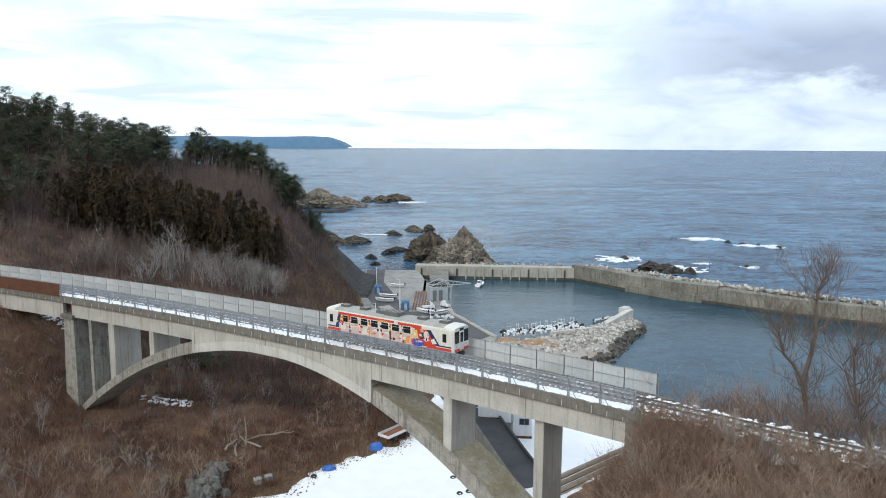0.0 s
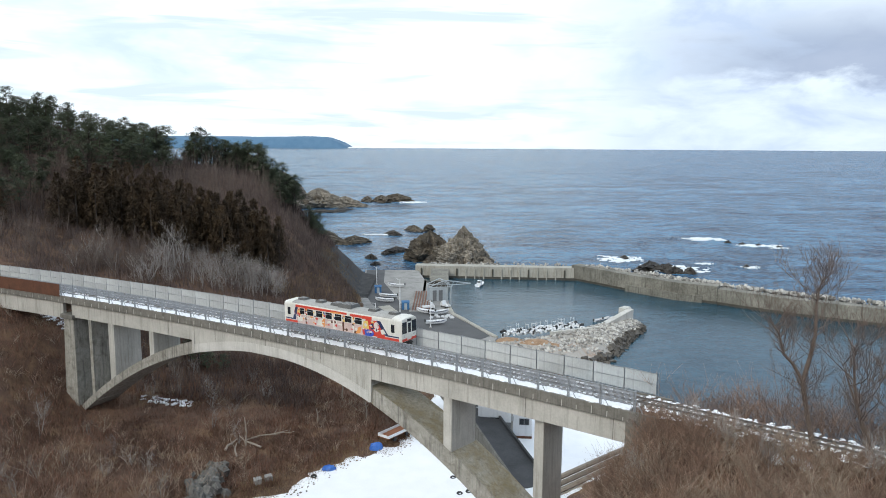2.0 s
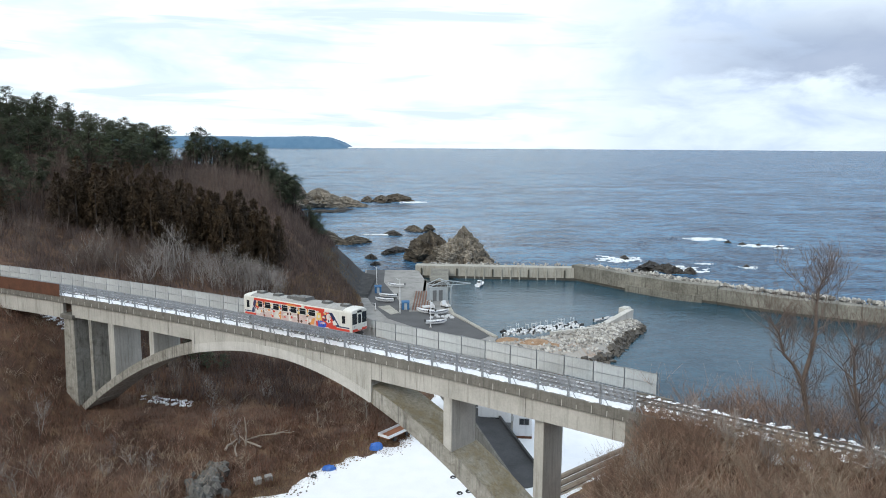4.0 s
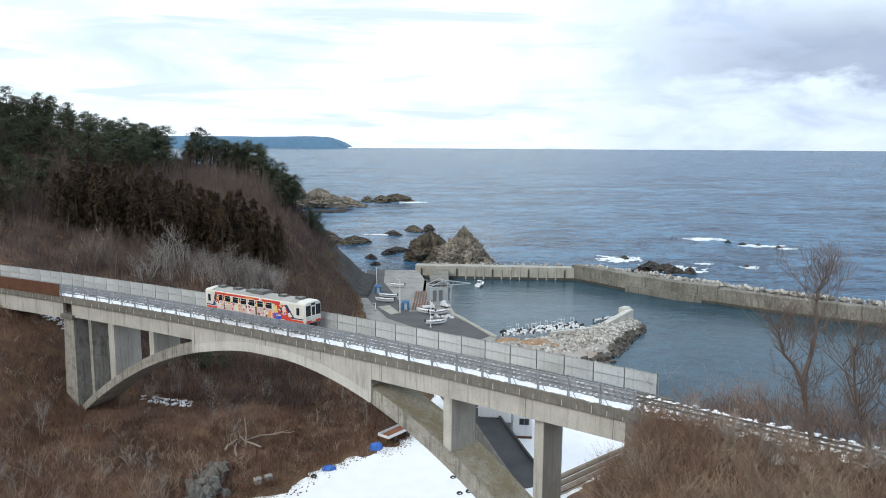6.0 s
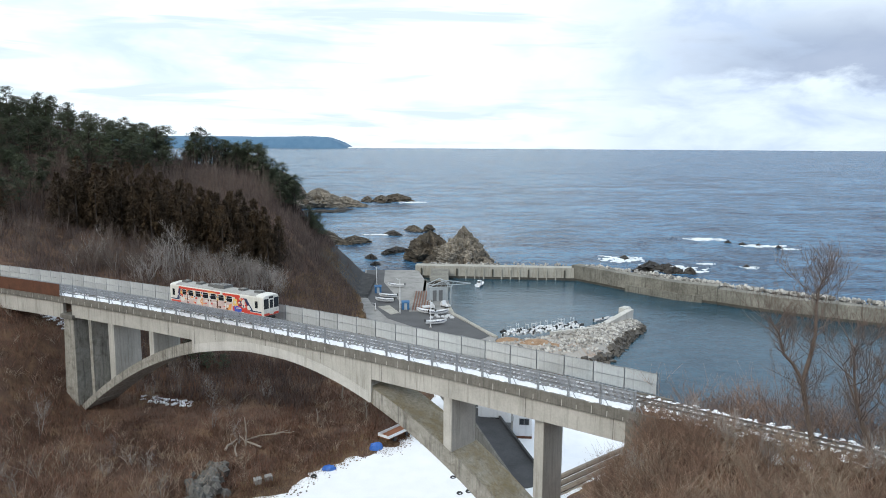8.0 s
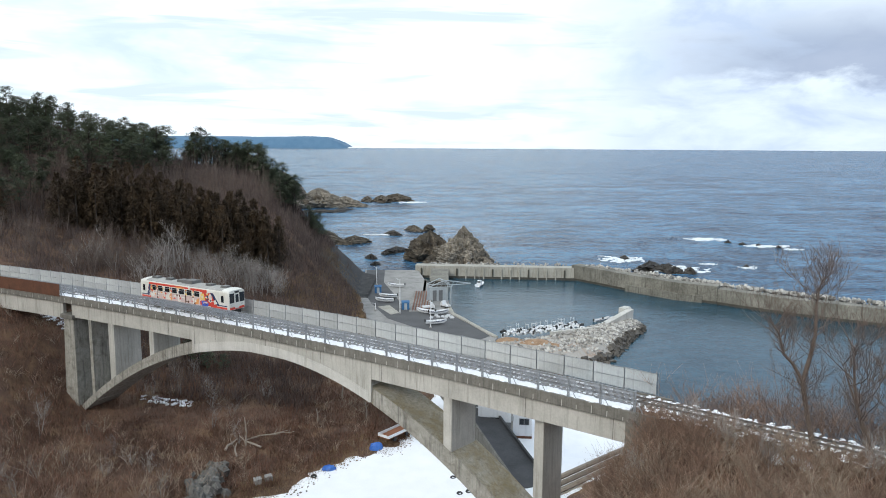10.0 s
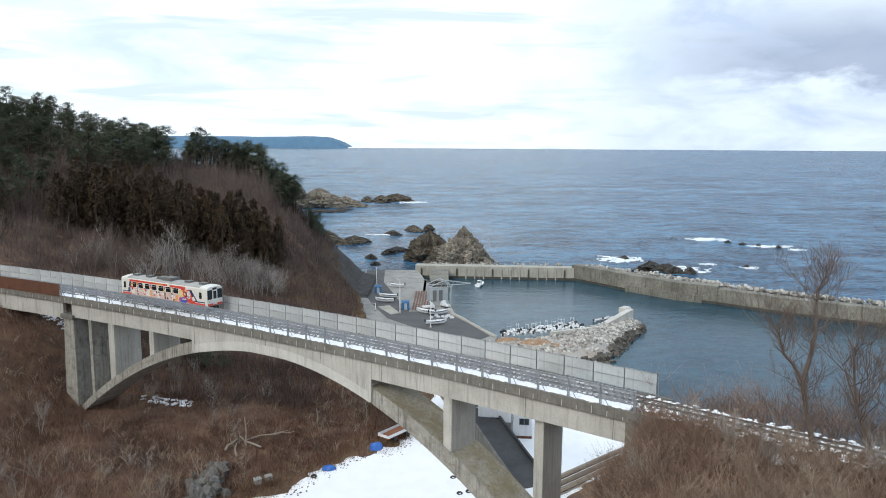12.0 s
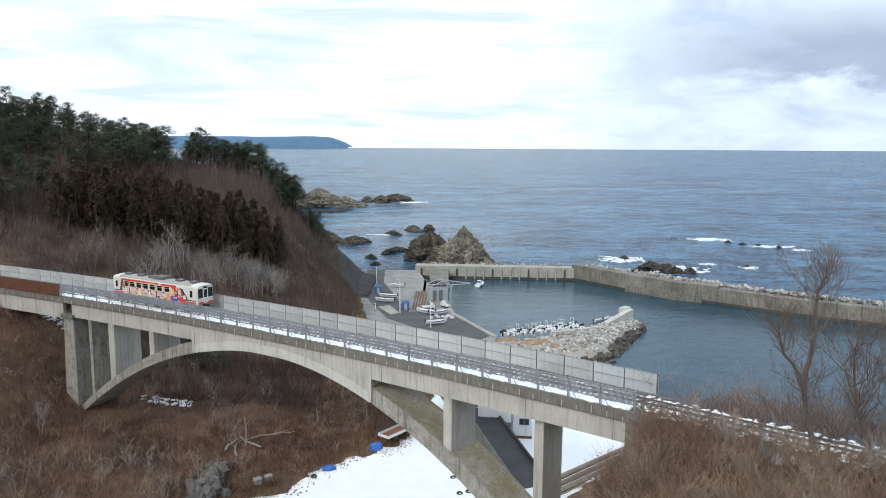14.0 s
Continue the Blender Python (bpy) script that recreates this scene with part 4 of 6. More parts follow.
def branching(geo, start, way, length, radius, level, rnd, spread=0.55, sides=4, rise=0.12, splits=3, tip=0.35):
    """A limb of three bends with smaller limbs along it."""
    pts, d = [Vector(start)], Vector(way).normalized()
    for k in range(3):
        d = (d + Vector((rnd.uniform(-0.25, 0.25), rnd.uniform(-0.25, 0.25), rnd.uniform(-0.05, 0.2) + rise * 0.4))).normalized()
        pts.append(pts[-1] + d * length / 3)
    if level == 0 and tip > 0.3:
        geo.tube([pts[0], pts[2], pts[3]], [max(q, 0.011) for q in (radius, radius * 0.62, radius * tip)], sides)
        return pts
    geo.tube(pts, [max(q, 0.011) for q in (radius, radius * 0.8, radius * 0.62, radius * tip)], sides)
    if level == 0:
        return pts
    for k in range(splits):
        at = rnd.uniform(0.35, 1.0) * 3
        i = min(2, int(at))
        p = pts[i].lerp(pts[i + 1], at - i)
        turn = Vector((rnd.gauss(0, 1), rnd.gauss(0, 1), rnd.gauss(0.2, 0.5))).normalized()
        branching(geo, p, d * (1 - spread) + turn * spread + Vector((0, 0, rise)), length * rnd.uniform(0.5, 0.72), radius * 0.5, level - 1, rnd, spread, 3, rise, splits)
    return pts


def bare_tree_meshes(seed, height, stems, levels, material, splits=4):
    rnd = random.Random(seed)
    trunk, limbs = Geo(), Geo()
    for k in range(stems):
        lean = Vector((rnd.uniform(-0.3, 0.3), rnd.uniform(-0.3, 0.3), 1.0)) if stems > 1 else Vector((rnd.uniform(-0.12, 0.12), rnd.uniform(-0.1, 0.1), 1))
        base = Vector((rnd.uniform(-0.2, 0.2) * stems, rnd.uniform(-0.2, 0.2) * stems, -0.5))
        r = height * 0.016 / math.sqrt(stems) + 0.035
        pts = branching(trunk, base, lean, height * rnd.uniform(0.6, 0.8), r, 0, rnd, sides=6, tip=0.1)
        for j in range(7):
            i, f = rnd.choice([0, 1, 1, 2, 2, 2]), rnd.random()
            p = pts[i].lerp(pts[i + 1], f)
            a = rnd.uniform(0, 6.3)
            branching(limbs, p, (math.cos(a), math.sin(a), rnd.uniform(0.4, 1.1)), height * rnd.uniform(0.25, 0.42), r * 0.30, levels, rnd, 0.5, 3, 0.12, splits)
    out = trunk.mesh("trunk"), limbs.mesh("crown")
    for me in out:
        me.materials.append(material)
    return out


def tufts(rnd, centre, spread, count, size, flat, verts, faces, droop=0.0):
    """Small ragged leaf clumps: bent triangles pairs."""
    for k in range(count):
        while True:
            o = (rnd.uniform(-1, 1), rnd.uniform(-1, 1), rnd.uniform(-1, 1))
            if o[0] ** 2 + o[1] ** 2 + o[2] ** 2 < 1:
                break
        c = Vector((centre[0] + o[0] * spread, centre[1] + o[1] * spread, centre[2] + o[2] * spread * flat))
        a = rnd.uniform(0, 6.3)
        u = Vector((math.cos(a), math.sin(a), rnd.uniform(-0.4, 0.5) - droop)) * size * rnd.uniform(0.6, 1.2)
        w = Vector((-math.sin(a), math.cos(a), rnd.uniform(-0.5, 0.5))) * size * rnd.uniform(0.35, 0.7)
        i = len(verts)
        verts += [c - u, c + w, c + u, c - w * rnd.uniform(0.3, 1.0)]
        faces += [(i, i + 1, i + 2), (i, i + 2, i + 3)]


def raw_mesh(name, verts, faces, material):
    me = bpy.data.meshes.new(name)
    me.from_pydata([tuple(v) for v in verts], [], faces)
    me.materials.append(material)
    return me


def pine_meshes(seed, height):
    rnd = random.Random(seed)
    trunk, verts, faces = Geo(), [], []
    bend = rnd.uniform(-0.7, 0.7)
    path = [Vector((0, 0, -0.6)), Vector((bend * 0.3, 0, height * 0.35)), Vector((bend, bend * 0.4, height * 0.7)), Vector((bend * 0.7, 0, height * 0.97))]
    trunk.tube(path, [0.24, 0.19, 0.13, 0.04], 7)
    for k in range(19):
        t = 0.30 + 0.68 * (k + rnd.random()) / 19
        p = path[1].lerp(path[2], max(0, t - 0.35) / 0.35) if t < 0.7 else path[2].lerp(path[3], (t - 0.7) / 0.3)
        a = k * 2.4 + rnd.uniform(-0.5, 0.5)
        reach = height * (0.27 * (1.1 - t) + 0.06) * rnd.uniform(0.7, 1.4)
        tip = p + Vector((math.cos(a) * reach, math.sin(a) * reach, reach * rnd.uniform(0.05, 0.4)))
        trunk.tube([p, p.lerp(tip, 0.5) + Vector((0, 0, 0.1)), tip], [0.07, 0.05, 0.02], 4)
        tufts(rnd, tip, rnd.uniform(0.9, 1.45), 78, 0.30, 0.66, verts, faces)
        tufts(rnd, p.lerp(tip, 0.55), 0.8, 18, 0.40, 0.5, verts, faces)
    tufts(rnd, path[3], 0.9, 60, 0.32, 0.7, verts, faces)
    t = trunk.mesh("trunk")
    t.materials.append(BARK)
    return t, raw_mesh("crown", verts, faces, PINE_GREEN)


def cedar_meshes(seed, height):
    rnd = random.Random(seed)
    trunk, verts, faces = Geo(), [], []
    trunk.tube([(0, 0, -0.6), (0.1, 0, height * 0.5), (0, 0, height * 0.98)], [0.22, 0.14, 0.03], 7)
    k = 0
    z = height * 0.10
    while z < height:
        t = z / height
        r = height * 0.30 * (1 - t) ** 0.62 * rnd.uniform(0.75, 1.2) + 0.15
        for j in range(5):
            a = k * 2.399 + j * 1.257 + rnd.uniform(-0.4, 0.4)
            rr = r * rnd.uniform(0.45, 1.0)
            c = (math.cos(a) * rr, math.sin(a) * rr, z + rnd.uniform(-0.3, 0.3))
            tufts(rnd, c, 0.42 + 0.36 * (1 - t), 24, 0.28, 1.1, verts, faces, 0.5)
        k += 1
        z += height * 0.042
    tufts(rnd, (0, 0, height), 0.25, 14, 0.22, 2.0, verts, faces)
    t = trunk.mesh("trunk")
    t.materials.append(BARK)
    return t, raw_mesh("crown", verts, faces, CEDAR_BROWN)


def plant(name, meshes, label, x, y, scale, turn, group, crown="crown", lift=0.0):
    top = tagged(new(name), label, "tree", group)
    top.matrix_basis = Matrix.Translation((x, y, height_at(x, y) + lift)) @ pose(0, 0, 0, 0, 0, turn)
    for part_name, me in zip(("trunk", crown), meshes):
        ob = new(part_name, me)
        ob.parent = top
        ob.scale = (scale, scale, scale)
    return top


TREE_BARK = mat("grey_brown_bark", (0.085, 0.062, 0.050), (0.19, 0.145, 0.118), 0.8, 6.0, 0.95, 0.4, 0.02)


def build_woods():
    rnd = random.Random(11)
    pines = [pine_meshes(20 + i, h) for i, h in enumerate((11.0, 12.5, 10.0, 13.0))]
    spots = []
    def scatter(count, x0, x1, y0, y1, gap, keep=lambda x, y: True):
        found, tries = [], 0
        while len(found) < count and tries < count * 40:
            tries += 1
            x, y = rnd.uniform(x0, x1), rnd.uniform(y0, y1)
            if keep(x, y) and all((x - a) ** 2 + (y - b) ** 2 > gap * gap for a, b in spots):
                found.append((x, y))
                spots.append((x, y))
        return found
    ridge = scatter(215, -150, -72, 158, 232, 3.5, lambda x, y: y > 162 + max(0, (x + 108)) * 1.0 and abs(x + 0.357 * y) > 3.2)
    ridge += scatter(46, -84, -47, 212, 243, 2.9, lambda x, y: y > 224 - (x + 47) * 0.3 and abs(x + 0.357 * y) > 2.4)
    for x, y in ridge:
        near_cape = x > -74
        plant("pine_tree", rnd.choice(pines), "dark green pine with an open irregular crown on the hill", x, y, rnd.uniform(0.74, 0.97) if near_cape else rnd.uniform(0.62, 0.85) * (0.88 if x < -95 else 1.0), rnd.uniform(0, 360), "pines on the hill")
    for x, y in scatter(16, -112, -90, 150, 168, 3.0):
        plant("pine_tree", rnd.choice(pines), "dark green pine on the lower slope of the hill", x, y, rnd.uniform(0.5, 0.72), rnd.uniform(0, 360), "pines on the hill")
    for x, y in scatter(12, -44, -40, 236, 246, 2.0):
        plant("pine_tree", rnd.choice(pines), "small dark green pine on the cape's edge", x, y, rnd.uniform(0.4, 0.6), rnd.uniform(0, 360), "pines on the hill")
    cedars = [cedar_meshes(40 + i, h) for i, h in enumerate((12.0, 13.5, 11.0, 14.0))]
    band = lambda x, y: 157 + (x + 82) * 0.42 < y < 172 + (x + 82) * 0.42
    for x, y in scatter(92, -84, -41, 150, 200, 2.35, band):
        k = 1.0 if -84 < x else 0.8
        plant("cedar_tree", rnd.choice(cedars), "conical cedar browned by winter in a dense row", x, y, rnd.uniform(0.68, 0.95) * k, rnd.uniform(0, 360), "cedars on the slope")
    for x, y in scatter(16, -134, -114, 172, 196, 2.4):
        plant("cedar_tree", rnd.choice(cedars), "conical cedar browned by winter among the pines", x, y, rnd.uniform(0.62, 0.8), rnd.uniform(0, 360), "cedars on the slope")
    for x, y in ((-92, 152), (-94, 155), (-46, 172), (-44, 175), (-43, 178)):
        plant("cedar_tree", rnd.choice(cedars), "conical cedar browned by winter standing by itself", x, y, rnd.uniform(0.6, 0.8), rnd.uniform(0, 360), "cedars on the slope")
    for x, y, k in ((-43.5, 127.5, 0.42), (-41.5, 126.0, 0.36), (-45.5, 129.0, 0.34), (-39.0, 127.0, 0.30)):
        plant("young_pine", pines[1], "low dark evergreen bush behind the arch", x, y, k, 40 * x, "evergreen bushes")
    bare = [bare_tree_meshes(60 + i, h, n, 2, PALE_BARK, 3) for i, (h, n) in enumerate(((8.0, 3), (9.0, 2), (7.0, 4), (8.5, 1)))]
    dark = [bare_tree_meshes(70 + i, h, n, 2, TREE_BARK, 3) for i, (h, n) in enumerate(((8.0, 2), (9.0, 1), (7.0, 3)))]
    label = "bare grey deciduous tree without leaves on the slope"
    for x, y in scatter(80, -74, -38, 142, 172, 1.6, lambda x, y: 143 + (x + 72) * 0.62 < y < 156 + (x + 72) * 0.55):
        plant("bare_tree", rnd.choice(bare if x > -63 or rnd.random() < 0.2 else dark), label, x, y, rnd.uniform(0.55, 0.9), rnd.uniform(0, 360), "bare trees", "crown")
    for x, y in scatter(60, -120, -80, 140, 182, 2.4):
        plant("bare_tree", rnd.choice(dark), label, x, y, rnd.uniform(0.6, 0.95), rnd.uniform(0, 360), "bare trees", "crown")
    for x, y in scatter(80, -100, -50, 178, 226, 2.1):
        plant("bare_tree", rnd.choice(dark), label.replace("grey", "brown"), x, y, rnd.uniform(0.6, 0.95), rnd.uniform(0, 360), "bare trees", "crown")
    for x, y in scatter(60, -52, -30, 172, 240, 1.9):
        plant("bare_tree", rnd.choice(dark), label.replace("grey", "brown"), x, y, rnd.uniform(0.4, 0.65), rnd.uniform(0, 360), "bare trees", "crown")
    for x, y in scatter(46, -72, -28, 76, 128, 3.2, lambda x, y: abs((y - 84.6 - (x + 9.2) * -0.627)) > 7):
        plant("bare_tree", rnd.choice(bare), "low bare tree among the brush of the valley side", x, y, rnd.uniform(0.28, 0.5), rnd.uniform(0, 360), "bare trees", "crown")


build_woods()


def blades(name, label, points, tall, wide, per, material, seed, lean=0.5, spread=0.5):
    """Upright stalks in tufts, all over the given points."""
    r = np.random.default_rng(seed)
    pts = np.repeat(points, per, 0)
    k = len(pts)
    at = pts + np.column_stack([r.normal(0, spread, k), r.normal(0, spread, k), np.zeros(k)])
    h = tall * r.uniform(0.45, 1.25, k)
    a = r.uniform(0, 2 * np.pi, k)
    w = wide * r.uniform(0.6, 1.5, k)
    side = np.column_stack([np.cos(a) * w, np.sin(a) * w, np.zeros(k)])
    tip = at + np.column_stack([r.normal(0, lean, k) * h, r.normal(0, lean, k) * h, h])
    at[:, 2] -= 0.15
    verts = np.stack([at - side, at + side, tip], 1).reshape(-1, 3)
    faces = np.arange(k * 3).reshape(-1, 3)
    me = bpy.data.meshes.new(name)
    me.from_pydata(verts.tolist(), [], faces.tolist())
    ob = part(name, me, material)
    return tagged(ob, label, "brush", kind="stuff")


def on_ground(count, x0, x1, y0, y1, seed, keep):
    r = np.random.default_rng(seed)
    xy = np.column_stack([r.uniform(x0, x1, count), r.uniform(y0, y1, count)])
    z = ground_heights(xy)
    ok = keep(xy[:, 0], xy[:, 1], z) & (z > 1.2)
    return np.column_stack([xy, z])[ok]


def build_brush():
    line = lambda x, y: (y - MID.y) - (x - MID.x) * ALONG.y / ALONG.x
    foot = snow_foot
    blades("hill_brush", "mauve-brown leafless brush covering the hillside", on_ground(26000, -150, -22, 118, 255, 1, lambda x, y, z: (line(x, y) > 7) & (z > 4.5) & ((x < -37) | (y < 212))), 1.9, 0.05, 7, TWIG, 5, 0.22, 0.5)
    blades("valley_brush", "red-brown dead brush on the valley side", on_ground(14000, -100, -5, 70, 135, 2, lambda x, y, z: (foot(x, y) < -1.5) & (z < 21)), 1.0, 0.04, 8, RED_TWIG, 6, 0.35, 0.45)
    blades("valley_grass", "straw-coloured dead grass at the foot of the slope", on_ground(9000, -40, 0, 86, 130, 3, lambda x, y, z: (foot(x, y) < 0.5) & (foot(x, y) > -5.5)), 0.45, 0.03, 7, STRAW, 7, 0.45, 0.35)
    blades("slope_grass", "tan dead grass above the harbour road", on_ground(9000, -46, -14, 168, 240, 4, lambda x, y, z: (z > 2.2) & (z < 15)), 0.6, 0.04, 7, STRAW, 8, 0.4, 0.4)


build_brush()


def shrub(rnd, geo, base, tall, stems, twigs):
    for k in range(stems):
        a, out = rnd.uniform(0, 6.3), rnd.uniform(0.15, 0.85)
        d = Vector((math.cos(a) * out, math.sin(a) * out, 1)).normalized()
        length = tall * rnd.uniform(0.5, 1.15)
        p0 = Vector(base) + Vector((rnd.gauss(0, 0.25), rnd.gauss(0, 0.25), -0.2))
        p1 = p0 + d * length * 0.55
        p2 = p1 + (d + Vector((math.cos(a) * 0.35, math.sin(a) * 0.35, -0.25 * rnd.random()))).normalized() * length * 0.45
        r = rnd.uniform(0.013, 0.028)
        geo.tube([p0, p1, p2], [r, r * 0.75, r * 0.3], 3)
        for j in range(twigs):
            f = rnd.uniform(0.3, 1.0)
            q = p0.lerp(p1, f / 0.55) if f < 0.55 else p1.lerp(p2, (f - 0.55) / 0.45)
            e = (d + Vector((rnd.gauss(0, 0.6), rnd.gauss(0, 0.6), rnd.gauss(0.1, 0.4)))).normalized()
            geo.tube([q, q + e * length * rnd.uniform(0.2, 0.55)], [r * 0.5, r * 0.25], 3)


def raw_object(name, geo, material, label):
    ob = part(name, raw_mesh(name, geo.v, geo.f, material), material)
    return tagged(ob, label, "brush", kind="stuff")


BANK_TWIG = mat("tan_brown_brush", (0.115, 0.070, 0.050), (0.36, 0.240, 0.175), 0.3, 2.5, 0.95, 0.0, 0.01, jitter=0.45, island=True)
PALE_STEM = mat("pale_dry_stems", (0.24, 0.18, 0.13), (0.42, 0.34, 0.26), 0.3, 2.5, 0.95, 0.0, 0.01, jitter=0.35, island=True)


def build_foreground():
    rnd = random.Random(5)
    rough_brush, pale_brush = Geo(), Geo()
    spots = 0
    while spots < 900:
        x, y = rnd.uniform(10.5, 46), rnd.uniform(40, 68)
        rel = Vector((x, y, 0)) - MID
        s, n = rel.dot(ALONG), rel.dot(ACROSS)
        n += (s - 12) ** 2 / (2 * RADIUS)
        z = height_at(x, y)
        if n > -3.0 or z < 9:
            continue
        clear = max(0.75, min(1.9, (-1.0 - n) * 0.36))
        shrub(rnd, pale_brush if rnd.random() < 0.38 else rough_brush, (x, y, z), rnd.uniform(0.9, 1.7) * clear, 11, 5)
        spots += 1
    # long whips that stand out of the brush
    for k in range(70):
        x, y = rnd.uniform(11.5, 40), rnd.uniform(42, 62)
        p = Vector((x, y, 0)) - MID
        if p.dot(ACROSS) + (p.dot(ALONG) - 12) ** 2 / (2 * RADIUS) < -4.5:
            shrub(rnd, pale_brush if rnd.random() < 0.6 else rough_brush, (x, y, height_at(x, y)), rnd.uniform(2.2, 3.8), 4, 9)
    for k in range(90):
        p = on_line(rnd.uniform(-42, -31.5), rnd.uniform(-7.5, -3.1))
        z = height_at(p.x, p.y)
        shrub(rnd, rough_brush, (p.x, p.y, z), rnd.uniform(2.0, 3.2) if z > 18 else rnd.uniform(3.0, 4.5), 11, 5)
    for k in range(170):
        s = rnd.uniform(-75, -34)
        p = on_line(s, rnd.uniform(4.2, 9.5))
        shrub(rnd, rough_brush, (p.x, p.y, height_at(p.x, p.y)), rnd.uniform(2.6, 4.8), 9, 8)
    tangle, grey = Geo(), Geo()
    spots = 0
    while spots < 520:
        x, y = rnd.uniform(-78, -12), rnd.uniform(74, 134)
        if snow_foot(x, y) > -2.0 or height_at(x, y) > 20:
            continue
        k = 1.0 if y < 100 else 0.7
        k *= 1.5 if y < 90 and x < -32 else 1.0
        shrub(rnd, grey if rnd.random() < 0.4 else tangle, (x, y, height_at(x, y)), rnd.uniform(1.4, 3.6) * k, 7, 5)
        spots += 1
    raw_object("valley_tangle", tangle, BANK_TWIG, "tangled brown leafless shrubs on the valley side")
    raw_object("valley_shrubs", grey, PALE_STEM, "pale leafless shrubs on the valley side")
    raw_object("bank_brush", rough_brush, BANK_TWIG, "tangled red-brown leafless brush on the railway bank")
    raw_object("bank_saplings", pale_brush, PALE_STEM, "pale dry stems among the brush of the bank")
    # the forked tree on the bank: a leaning trunk, two limbs, fine twigs all over
    r2 = random.Random(17)
    trunk, crown = Geo(), Geo()
    stem = [Vector(p) for p in ((0, 0, -0.8), (-0.2, 0, 1.2), (-0.75, 0.05, 3.1), (-1.25, 0.1, 6.5), (-1.45, 0.1, 8.1))]
    left = [stem[4], Vector((-2.2, 0.2, 9.6)), Vector((-2.9, 0.3, 10.4)), Vector((-3.2, 0.5, 12.2)), Vector((-3.9, 0.7, 13.2))]
    right = [stem[4], Vector((-0.9, -0.1, 10.3)), Vector((-0.5, -0.2, 12.2)), Vector((-0.25, 0.1, 14.7)), Vector((0.1, 0.2, 16.2)), Vector((0.7, 0.3, 17.2))]
    for limb in (stem, left, right):
        for i, p in enumerate(limb):
            if limb is stem or i:
                p.x -= 0.085 * max(p.z, 0)
    trunk.tube(stem, [0.31, 0.28, 0.25, 0.22, 0.20], 8).tube(left, [0.17, 0.14, 0.12, 0.08, 0.03], 6).tube(right, [0.20, 0.17, 0.14, 0.10, 0.06, 0.02], 6)
    for limb, count, reach in ((stem, 40, 2.4), (left, 40, 2.7), (right, 54, 2.6)):
        for k in range(count):
            i = r2.randrange(1, len(limb) - 1) if limb is not stem else r2.randrange(2, 4)
            p = limb[i].lerp(limb[i + 1], r2.random())
            a = r2.uniform(0, 6.3)
            branching(crown, p, (math.cos(a), math.sin(a) * 0.8, r2.uniform(0.1, 1.2)), reach * r2.uniform(0.4, 1.2), 0.034, 2, r2, 0.5, 3, 0.15, 3)
    big = trunk.mesh("trunk"), crown.mesh("crown")
    for me in big:
        me.materials.append(TREE_BARK)
    plant("bare_tree", big, "forked leaning bare tree with fine twigs on the bank", 28.3, 52.0, 0.88, 0, "trees on the bank", "crown", -1.2)
    tall = bare_tree_meshes(96, 13.0, 2, 3, TREE_BARK, 4)
    plant("bare_tree", tall, "slender bare tree with fine twigs beside the track", 31.4, 51.0, 0.95, 60, "trees on the bank", "crown")
    mid = bare_tree_meshes(93, 10.0, 3, 3, TREE_BARK, 4)
    plant("bare_tree", mid, "bare tree with thin branches beside the track", 33.6, 53.0, 0.9, 20, "trees on the bank", "crown")
    plant("bare_tree", mid, "bare tree with thin branches beside the track", 36.5, 49.5, 0.8, 200, "trees on the bank", "crown")
    small = bare_tree_meshes(95, 6.0, 3, 2, PALE_BARK, 4)
    for x, y, k, a in ((20.2, 57.5, 0.55, 0), (22.0, 54.5, 0.6, 80), (17.0, 60.5, 0.5, 160), (24.5, 52.0, 0.5, 250), (15.8, 57.0, 0.5, 300), (30.0, 49.0, 0.6, 45)):
        plant("bare_tree", small, "pale many-stemmed sapling in the brush", x, y, k, a, "saplings on the bank", "crown")
    # patches of snow left on the bank
    for x, y, r in ((22.4, 57.0, 0.55), (23.2, 56.6, 0.4), (25.4, 52.8, 0.5), (26.4, 52.4, 0.4), (26.9, 51.5, 0.4)):
        g = Geo()
        z = height_at(x, y)
        ring = [(x + r * 1.2 * math.cos(a) * (1 + 0.3 * noise.noise((a, x, 0))), y + r * math.sin(a) * (1 + 0.3 * noise.noise((a, y, 4)))) for a in (2 * math.pi * i / 18 for i in range(18))]
        g.loft([[(p, q, height_at(p, q) - 0.1) for p, q in ring], [(x + (p - x) * 0.8, y + (q - y) * 0.8, height_at(p, q) + 0.12) for p, q in ring], [(x + (p - x) * 0.3, y + (q - y) * 0.3, z + 0.2) for p, q in ring]])
        tagged(part("snow_patch", g, SNOW, smooth=True), "old snow patch lying in the brush", "snow", "snow patches")


build_foreground()


# ---- rocks, foam and harbour things ----
DRIFT = []


